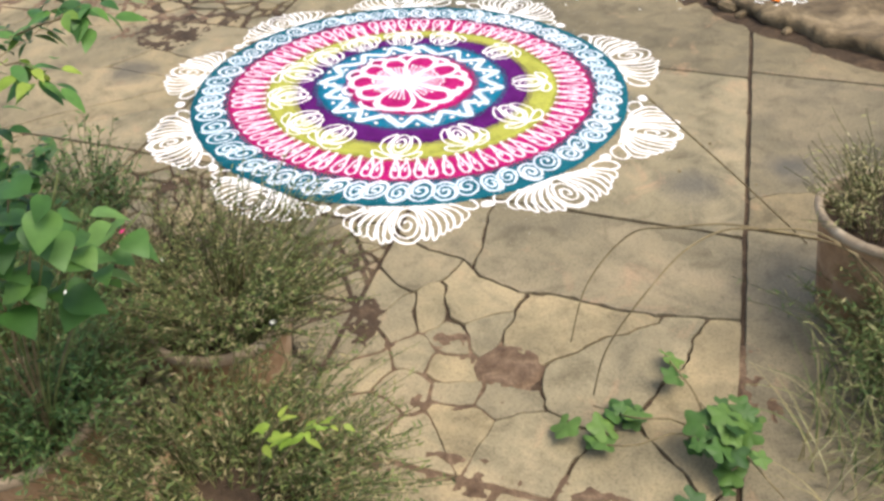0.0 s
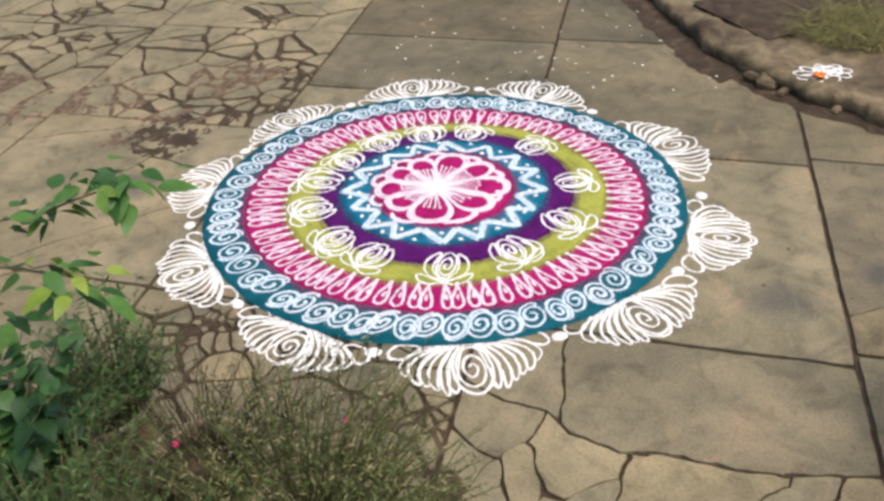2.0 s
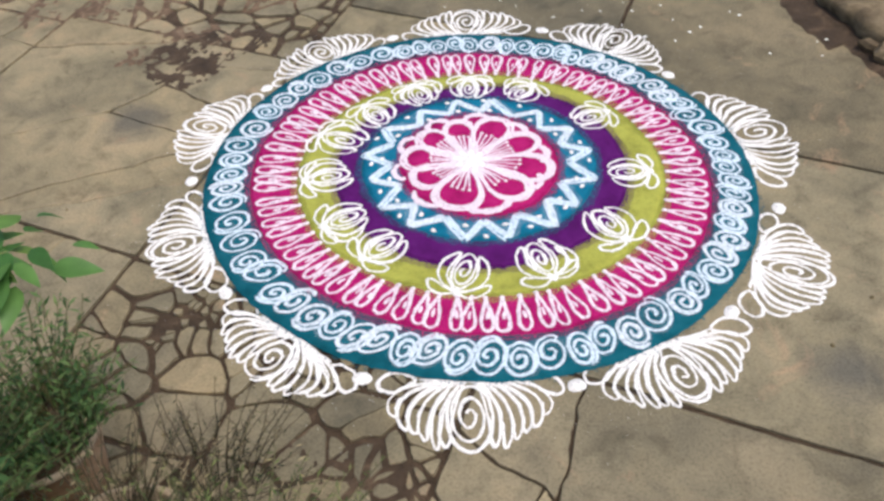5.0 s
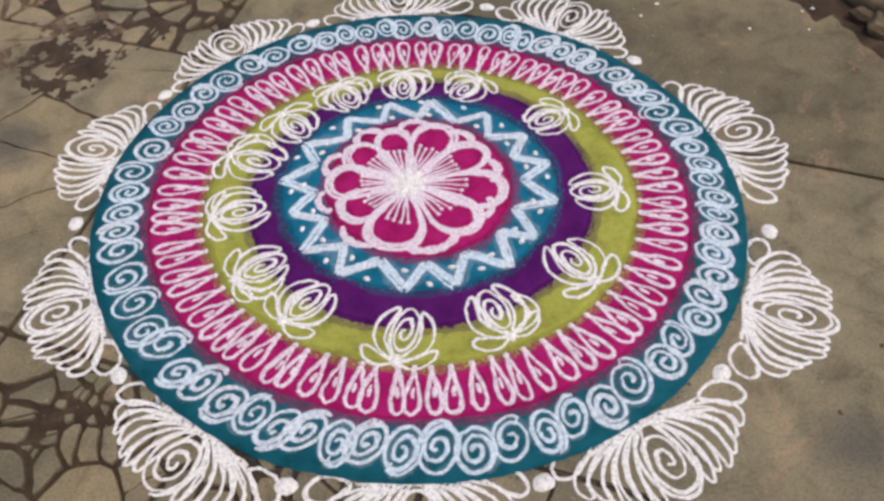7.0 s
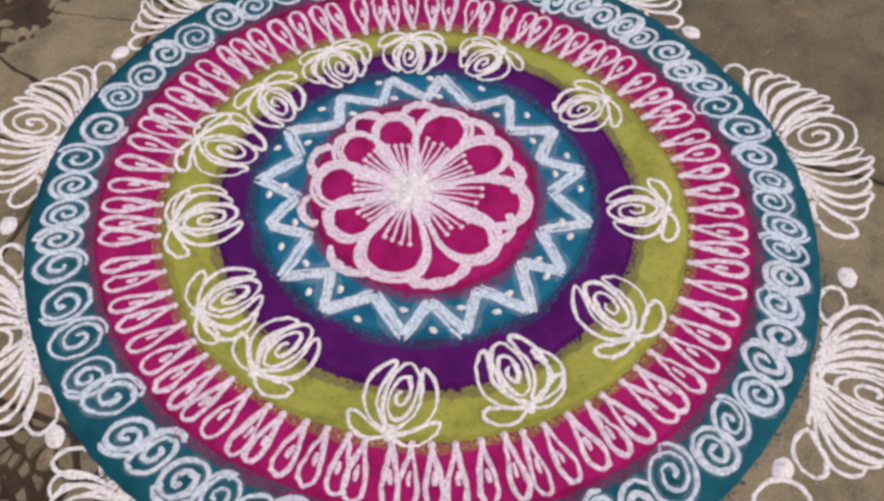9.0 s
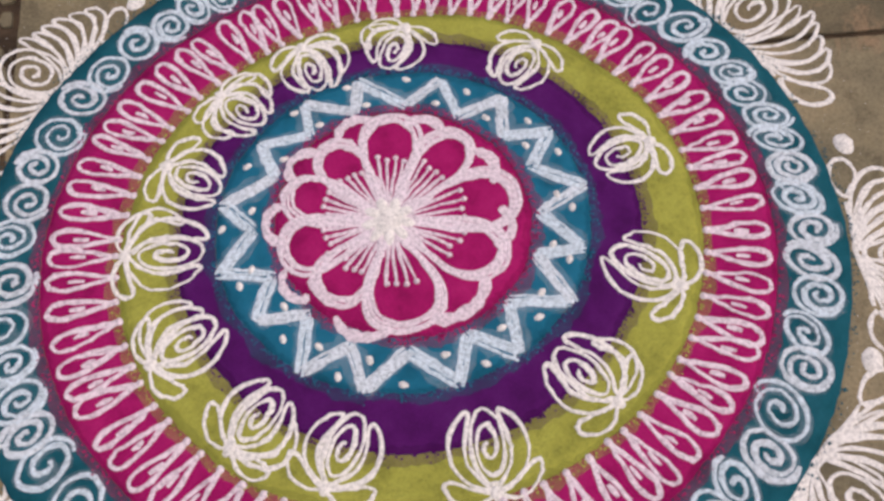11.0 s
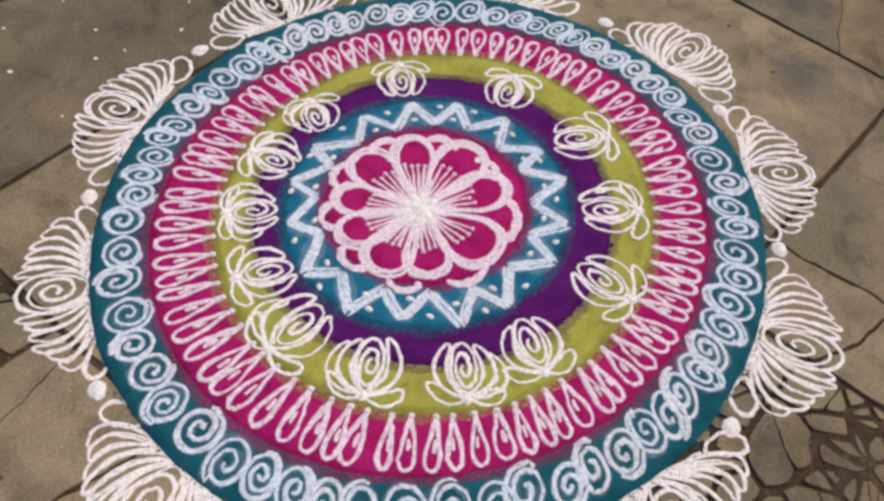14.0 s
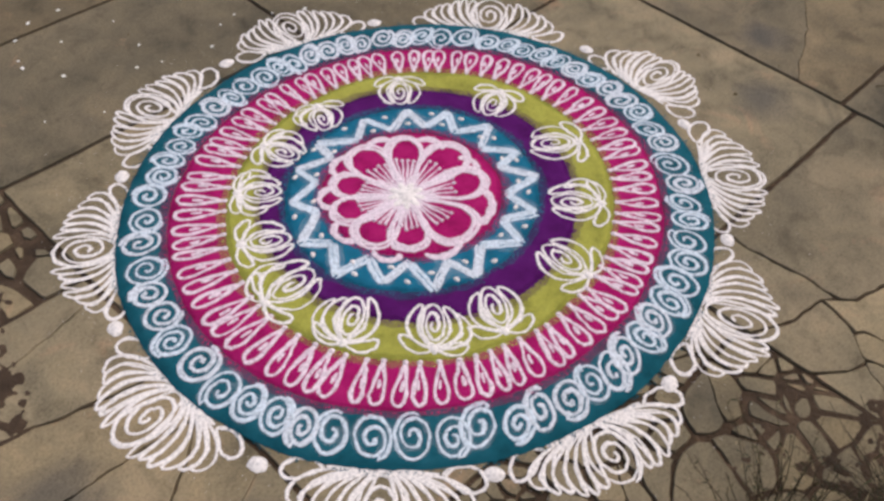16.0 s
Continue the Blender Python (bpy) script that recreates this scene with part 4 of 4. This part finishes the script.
def leafy_plant(name, label, x, y, z, branches, leaf_len, leaf_wid, per, seed, material=LEAF, stem_r=0.004, droop=0.35, yellow=0):
    """Branches given as reach x, y and height, with single leaves along them."""
    rnd = random.Random(seed)
    ob = thing(name, label, "plant", (x, y, z))
    me = leaf_blade(leaf_len, leaf_wid, 0.18, droop, 1.6, 7).mesh("leaf", material)
    me2 = leaf_blade(leaf_len * 0.9, leaf_wid, 0.25, droop, 1.6, 7).mesh("leaf", YELLOW_LEAF)
    for bi, (rx, ry, hz, start) in enumerate(branches):
        st = arc_stem(rnd, (0, 0, -0.02), (rx, ry), hz, 9, 0.18)
        s = Shape()
        tube(s, st, stem_r, stem_r * 0.4, 5)
        part("stem", s, GREEN_STEM if bi % 2 else STEM, ob)
        for i in range(per):
            f = start + (1 - start) * (i + 0.4 * rnd.random()) / per
            g = f * 9
            j = min(8, int(g))
            p = st[j].lerp(st[j + 1], g - j)
            turn = rnd.uniform(0, 6.28)
            l = new("leaf", me2 if (yellow and rnd.random() < yellow) else me)
            l.parent = ob
            sc = rnd.uniform(0.6, 1.15) * (1 - 0.25 * f)
            l.matrix_basis = Matrix.Translation(p) @ Euler((rnd.uniform(-0.35, 0.45), rnd.uniform(-0.4, 0.4), turn)).to_matrix().to_4x4() @ Matrix.Translation((0, leaf_len * 0.18, 0)) @ Matrix.Scale(sc, 4)
    return ob


# pots at the near edge of the terrace
pot("worn terracotta pot with a pale rim standing on the terrace", -0.285, -1.505, 0.140, 0.318, 1)
pot("dark terracotta pot standing among other flower pots", -0.600, -1.740, 0.150, 0.300, 2)
pot("weathered terracotta pot overgrown with trailing stems", -0.175, -1.880, 0.150, 0.300, 3, POT)
pot("terracotta pot half hidden under a dark leafy bush", -0.815, -1.300, 0.150, 0.280, 4)
pot("terracotta pot of a leafy sapling behind other plants", -1.060, -1.170, 0.130, 0.290, 8)
pot("low terracotta pot with feathery green plant", -0.760, -1.020, 0.120, 0.200, 5)
pot("brown clay pot hidden by dense trailing stems", -0.500, -1.270, 0.130, 0.240, 6)
pot("terracotta pot with a thick pale rim and drying plant", 1.105, -1.235, 0.165, 0.290, 7)

wispy_bush("moss_rose_plant", "dense wispy moss rose plant with thin brown stems", -0.280, -1.480, 0.295, 0.21, 0.20, 560, 11, leaf=(0.0125, 0.0027), every=0.0085, hang=0.12, squash=0.75, base_r=0.122)
wispy_bush("moss_rose_plant", "dark green wispy moss rose plant in a pot", -0.600, -1.680, 0.270, 0.21, 0.24, 620, 12, FEATHER, leaf=(0.014, 0.0034), every=0.007, hang=0.15, base_r=0.12)
wispy_bush("moss_rose_plant", "trailing moss rose plant hanging over its pot", -0.200, -1.900, 0.265, 0.22, 0.15, 860, 13, leaf=(0.014, 0.0032), hang=0.30, base_r=0.14, squash=0.72)
wispy_bush("moss_rose_plant", "brownish tangled moss rose plant with dry stems", -0.500, -1.270, 0.215, 0.21, 0.19, 230, 14, TANGLE, leaf=(0.017, 0.0028), every=0.019, hang=0.5)
wispy_bush("feathery_plant", "bright green feathery bushy plant in a pot", -0.735, -1.000, 0.185, 0.155, 0.19, 170, 15, FEATHER, (0.020, 0.0055), 0.010, 0.2, 0.06)
wispy_bush("moss_rose_plant", "brown trailing moss rose stems spilling over the terrace", -0.350, -1.300, 0.020, 0.20, 0.14, 140, 18, TANGLE, leaf=(0.017, 0.0026), every=0.024, hang=0.45, base_r=0.12)
wispy_bush("brown_sprigs", "sparse upright brown sprigs rising from cracked concrete", -0.480, -1.030, 0.012, 0.17, 0.21, 80, 19, TANGLE, leaf=(0.012, 0.0026), every=0.010, hang=0.05, base_r=0.12, upright=1.2)
wispy_bush("drying_plant", "half-dry straggly plant with brown twigs in a pot", 1.115, -1.225, 0.265, 0.15, 0.18, 220, 16, STRAW, (0.018, 0.0036), 0.018, 0.08, 0.12)
leafy_plant("bean_plant", "tall pale green plant with broad heart-shaped leaves", -0.515, -1.780, 0.290, [(0.21, -0.12, 0.72, 0.62), (0.25, -0.13, 0.75, 0.62), (0.13, -0.14, 0.64, 0.60), (0.22, -0.05, 0.62, 0.62), (0.22, 0.06, 0.52, 0.66), (0.26, 0.02, 0.56, 0.66), (0.16, -0.09, 0.71, 0.62), (0.10, -0.05, 0.62, 0.60), (0.05, -0.12, 0.66, 0.62)], 0.062, 0.058, 7, 21, BEAN, 0.0028, 0.5)
rnd = random.Random(77)
dense = [(rnd.uniform(-0.22, 0.17), rnd.uniform(-0.10, 0.18), rnd.uniform(0.15, 0.37), 0.25) for k in range(30)]
leafy_plant("leafy_bush", "dense dark green leafy bush with oval leaves", -0.815, -1.290, 0.250, dense, 0.052, 0.040, 20, 24, DARK_LEAF, 0.0028, 0.4)


def trained_sapling(label, x, y, z, branches, seed):
    """A thin upright stem with long near-level branches; leaves stand in tufts at points along them (reach, lift, tuft spread, leaves)."""
    rnd = random.Random(seed)
    ob = thing("sapling", label, "plant", (x, y, z))
    green = leaf_blade(0.062, 0.030, 0.16, 0.25, 1.6, 7).mesh("leaf", LEAF)
    dull = leaf_blade(0.055, 0.030, 0.22, 0.40, 1.6, 7).mesh("leaf", DARK_LEAF)
    gold = leaf_blade(0.056, 0.030, 0.20, 0.45, 1.6, 7).mesh("leaf", YELLOW_LEAF)
    for line, tufts in branches:
        pts = [Vector(p) for p in line]
        fine = []
        for i in range(len(pts) - 1):
            for f in np.linspace(0, 1, 5, endpoint=False):
                q = pts[i].lerp(pts[i + 1], f)
                fine.append(q + Vector((rnd.gauss(0, 0.003), rnd.gauss(0, 0.003), rnd.gauss(0, 0.003))))
        s = Shape()
        tube(s, fine + [pts[-1]], 0.0042, 0.0018, 5)
        part("stem", s, STEM, ob)
        for tx, ty, tz, spread, n, share in tufts:
            near = min(fine, key=lambda q: (q - Vector((tx, ty, tz))).length)
            s = Shape()
            tube(s, [near, near.lerp(Vector((tx, ty, tz)), 0.6) + Vector((0, 0, 0.006)), (tx, ty, tz)], 0.0018, 0.001, 4)
            part("side_twig", s, GREEN_STEM, ob)
            for k in range(int(n * 1.7)):
                p = Vector((tx + rnd.gauss(0, spread), ty + rnd.gauss(0, spread), tz + rnd.gauss(0, spread * 0.55)))
                l = new("leaf", gold if rnd.random() < share else green if rnd.random() < 0.82 else dull)
                l.parent = ob
                away = math.atan2(p.y - ty, p.x - tx) - math.pi / 2
                l.matrix_basis = Matrix.Translation(p) @ Euler((rnd.uniform(-0.7, 0.2), rnd.uniform(-0.45, 0.45), away + rnd.uniform(-0.7, 0.7))).to_matrix().to_4x4() @ Matrix.Scale(rnd.uniform(0.55, 1.05), 4)
    return ob


# branches as lines of points from the foot of the stem, with their tufts
trained_sapling("leafy green sapling with long level brown branches and yellowing leaves", -1.06, -1.17, 0.27, [
    ([(0, 0, -0.03), (-0.01, 0.01, 0.16), (0.02, 0.0, 0.34), (0.11, 0.07, 0.41), (0.24, 0.02, 0.46), (0.38, 0.01, 0.46), (0.53, 0.05, 0.49)],
     [(0.53, 0.05, 0.50, 0.030, 13, 0.0), (0.47, 0.03, 0.48, 0.026, 9, 0.0), (0.40, 0.05, 0.45, 0.026, 8, 0.0), (0.34, 0.01, 0.46, 0.024, 6, 0.0), (0.22, -0.01, 0.48, 0.026, 7, 0.1), (0.11, 0.07, 0.42, 0.030, 8, 0.05)]),
    ([(0, 0, 0.02), (0.04, -0.03, 0.22), (0.14, -0.04, 0.38), (0.27, -0.08, 0.47), (0.38, -0.12, 0.47), (0.50, -0.17, 0.48)],
     [(0.51, -0.18, 0.475, 0.024, 7, 0.6), (0.47, -0.15, 0.47, 0.022, 7, 0.2), (0.33, -0.10, 0.45, 0.026, 7, 0.0), (0.27, -0.06, 0.49, 0.024, 6, 0.08), (0.20, -0.03, 0.44, 0.022, 5, 0.0)]),
    ([(0.01, 0.0, 0.10), (0.12, 0.03, 0.22), (0.26, 0.05, 0.27)], [(0.26, 0.05, 0.27, 0.030, 9, 0.0), (0.16, 0.04, 0.23, 0.030, 8, 0.0)])], 22)
wispy_bush("moss_rose_plant", "dark tangled moss rose plant under a sapling", -0.830, -1.380, 0.270, 0.26, 0.19, 560, 17, FEATHER, hang=0.4, base_r=0.12)
weed = leafy_plant("weed", "small weed with bright yellow-green leaves", -0.150, -1.900, 0.280, [(0.10, -0.12, 0.40, 0.6), (0.15, -0.15, 0.42, 0.7), (0.17, -0.10, 0.36, 0.7)], 0.030, 0.014, 9, 23, YELLOW_LEAF, 0.002, 0.3)


def twig(label, points, r):
    ob = thing("twig", label, "twig")
    pts = [Vector(p) for p in points]
    fine = []
    for i in range(len(pts) - 1):
        a, b, c, d = pts[max(0, i - 1)], pts[i], pts[i + 1], pts[min(len(pts) - 1, i + 2)]
        for f in np.linspace(0, 1, 6, endpoint=False):
            fine.append(0.5 * (2 * b + (c - a) * f + (2 * a - 5 * b + 4 * c - d) * f * f + (3 * b - a - 3 * c + d) * f ** 3))
    s = Shape()
    tube(s, fine + [pts[-1]], r, r * 0.6, 5)
    part("shaft", s, STEM, ob)


twig("thin straight dry twig leaning out beside a pot", [(1.06, -0.97, 0.0), (0.74, -1.34, 0.43), (0.43, -1.70, 0.84)], 0.0022)
twig("long thin brown grass stalk arching high and drooping at its tip", [(0.95, -1.75, 0.0), (0.82, -1.93, 0.50), (0.60, -2.05, 0.82), (0.46, -2.068, 0.892), (0.382, -2.067, 0.895), (0.344, -2.055, 0.878), (0.305, -2.07, 0.83), (0.289, -2.093, 0.773)], 0.0014)
twig("long thin brown grass stalk bent over at the top", [(0.98, -1.79, 0.0), (0.80, -1.98, 0.52), (0.56, -2.08, 0.86), (0.44, -2.12, 0.93), (0.381, -2.142, 0.933), (0.335, -2.175, 0.905), (0.305, -2.188, 0.855), (0.297, -2.19, 0.80)], 0.0013)

# ivy and grass on the near right side of the terrace
ivy = thing("ivy_vine", "dark green ivy vine creeping over cracked concrete", "plant", (0.66, -1.64, 0.0))
ivy_leaf = lobed_leaf(0.062).mesh("leaf", IVY)
rnd = random.Random(31)
for reach in ((-0.24, 0.02), (-0.05, 0.28), (0.0, 0.12), (0.10, -0.12), (-0.22, 0.12)):
    st = [Vector((reach[0] * f, reach[1] * f + 0.02 * math.sin(f * 7), 0.012 + 0.05 * math.sin(f * 3.1))) for f in np.linspace(0, 1, 9)]
    s = Shape()
    tube(s, st, 0.003, 0.0015, 5)
    part("vine_stem", s, STEM, ivy)
for k in range(46):
    a, b = rnd.uniform(0, 6.28), abs(rnd.gauss(0, 0.085))
    x, y = b * math.cos(a), b * math.sin(a) - 0.02
    if k > 32:
        q = rnd.choice(((-0.22, 0.03), (-0.19, -0.02), (-0.26, 0.06), (-0.05, 0.26), (-0.02, 0.17), (-0.17, 0.10)))
        x, y = q[0] + rnd.uniform(-0.03, 0.03), q[1] + rnd.uniform(-0.02, 0.02)
    l = new("leaf", ivy_leaf)
    l.parent = ivy
    z = 0.03 + (0.09 * rnd.random() if b < 0.12 and k <= 32 else 0.02 * rnd.random())
    l.matrix_basis = Matrix.Translation((x, y, z)) @ Euler((rnd.uniform(-0.5, 0.4), rnd.uniform(-0.4, 0.4), rnd.uniform(0, 6.28))).to_matrix().to_4x4() @ Matrix.Scale(rnd.uniform(0.5, 1.15), 4)


def grass_clump(label, x, y, n, spread, high, seed, material=STRAW, width=0.004):
    rnd = random.Random(seed)
    ob = thing("grass_clump", label, "grass", (x, y, 0.0), kind="stuff")
    s = Shape()
    for k in range(n):
        a = rnd.uniform(0, 6.28)
        b = spread * math.sqrt(rnd.random())
        out = rnd.uniform(0.02, 0.22)
        d = rnd.uniform(0, 6.28)
        st = arc_stem(rnd, (b * math.cos(a), b * math.sin(a), 0.0), (out * math.cos(d), out * math.sin(d)), high * rnd.uniform(0.4, 1.2), 6, 0.45)
        pts, faces = [], []
        side = Vector((-math.sin(d), math.cos(d), 0))
        for i, q in enumerate(st):
            w = width * (1 - i / 6.5) * 0.5
            pts += [q - side * w, q + side * w]
            if i:
                faces.append((2 * i - 2, 2 * i - 1, 2 * i + 1, 2 * i))
        s.add(pts, faces)
    part("blades", s, material, ob)
    return ob


grass_clump("tangled dry straw-coloured grass beside the pots", 0.99, -1.68, 170, 0.18, 0.20, 41)
wispy_bush("feathery_plant", "dense green feathery weed at the terrace edge", 1.16, -1.50, 0.012, 0.22, 0.31, 380, 42, GRASS, (0.020, 0.0042), 0.010, 0.45, 0.12)
grass_clump("sparse green and yellow grass on the terrace edge", 1.04, -1.60, 130, 0.19, 0.26, 42, GRASS, 0.0045)
for gx, gy, n, spread, seed in ((1.70, 0.80, 1500, 0.22, 43), (1.98, 0.64, 1500, 0.24, 44), (2.30, 0.50, 900, 0.26, 45)):
    tuft = grass_clump("short olive grass and moss creeping over the plinth", gx, gy, n, spread, 0.055, seed, OLIVE_GRASS)
    tuft.location.z = 0.068
rnd = random.Random(47)
for k in range(6):
    # broken lumps along the worn edge
    f = 0.44 + 0.30 * rnd.random()
    e = plinth_edge(f) - back * rnd.uniform(-0.02, 0.06)
    ob = thing("stone", "rough broken lump of cement at the plinth edge", "stone", (float(e[0]), float(e[1]), 0.004), "broken lumps")
    q = Shape()
    r = rnd.uniform(0.010, 0.040)
    lathe(q, [(0.001, -0.4 * r), (r * 0.8, -0.35 * r), (r, 0.1 * r), (r * 0.75, 0.55 * r), (r * 0.35, 0.62 * r), (0.001, 0.6 * r)], 7, 0.30, k)
    lump = part("lump", q, PLINTH, ob, smooth=False)
    lump.rotation_euler = (rnd.uniform(-0.3, 0.3), rnd.uniform(-0.3, 0.3), rnd.uniform(0, 6))
    lump.location.z = 0.4 * r

for k, (x, y, z, r, m) in enumerate([(-0.495, -1.347, 0.385, 0.011, FLOWER_PINK), (-0.245, -1.150, 0.20, 0.008, FLOWER_PINK), (-0.16, -1.60, 0.36, 0.009, PETAL), (-0.47, -1.60, 0.44, 0.009, PETAL), (-0.40, -1.42, 0.37, 0.008, PETAL), (-0.52, -1.58, 0.43, 0.008, PETAL), (1.07, -1.17, 0.44, 0.014, FLOWER_PINK)]):
    ob = thing("blossom", "tiny pink blossom on a thin stem" if m is FLOWER_PINK else "tiny white blossom on a thin stem", "flower", (x, y, z))
    bloom(ob, 0, 0, 0, r, m, k)
    st = Shape()
    tube(st, [(0, 0, 0), (0.004, 0.006, -0.05), (0.002, 0.02, -0.12)], 0.0008, 0.001, 4)
    part("stalk", st, GREEN_STEM, ob)

# scattered white petals
s = Shape()
rnd = random.Random(61)
one = leaf_blade(0.013, 0.010, 0.2, 0.1, 1.0, 2)
for k in range(70):
    a, b = rnd.uniform(-0.5, 1.0), rnd.uniform(0.75, 1.75)
    p = plan(a, b)
    moved(one, s, Matrix.Translation((p[0], p[1], 0.004)) @ Euler((0, 0, rnd.uniform(0, 6))).to_matrix().to_4x4() @ Matrix.Scale(rnd.uniform(0.5, 1.3), 4))
tagged(new("fallen_petals", s.mesh("fallen_petals", PETAL)), "tiny white petals scattered on the concrete", "petals", kind="stuff")

# dark grit lying about
s = Shape()
rnd = random.Random(71)
for k in range(46):
    x, y = (0.812, -0.614) if k == 0 else (0.935, -0.47) if k == 1 else (rnd.uniform(-1.5, 1.4), rnd.uniform(-1.6, 1.3))
    if math.hypot(x, y) < 0.92 and k > 1:
        continue
    r = 0.006 if k < 2 else rnd.uniform(0.002, 0.005)
    blob(s, x, y, r, r * 0.8, rnd.uniform(0, 6), 0.0, r, k)
tagged(new("grit", s.mesh("grit", STEM)), "scattered dark grit and plant crumbs on concrete", "grit", kind="stuff")
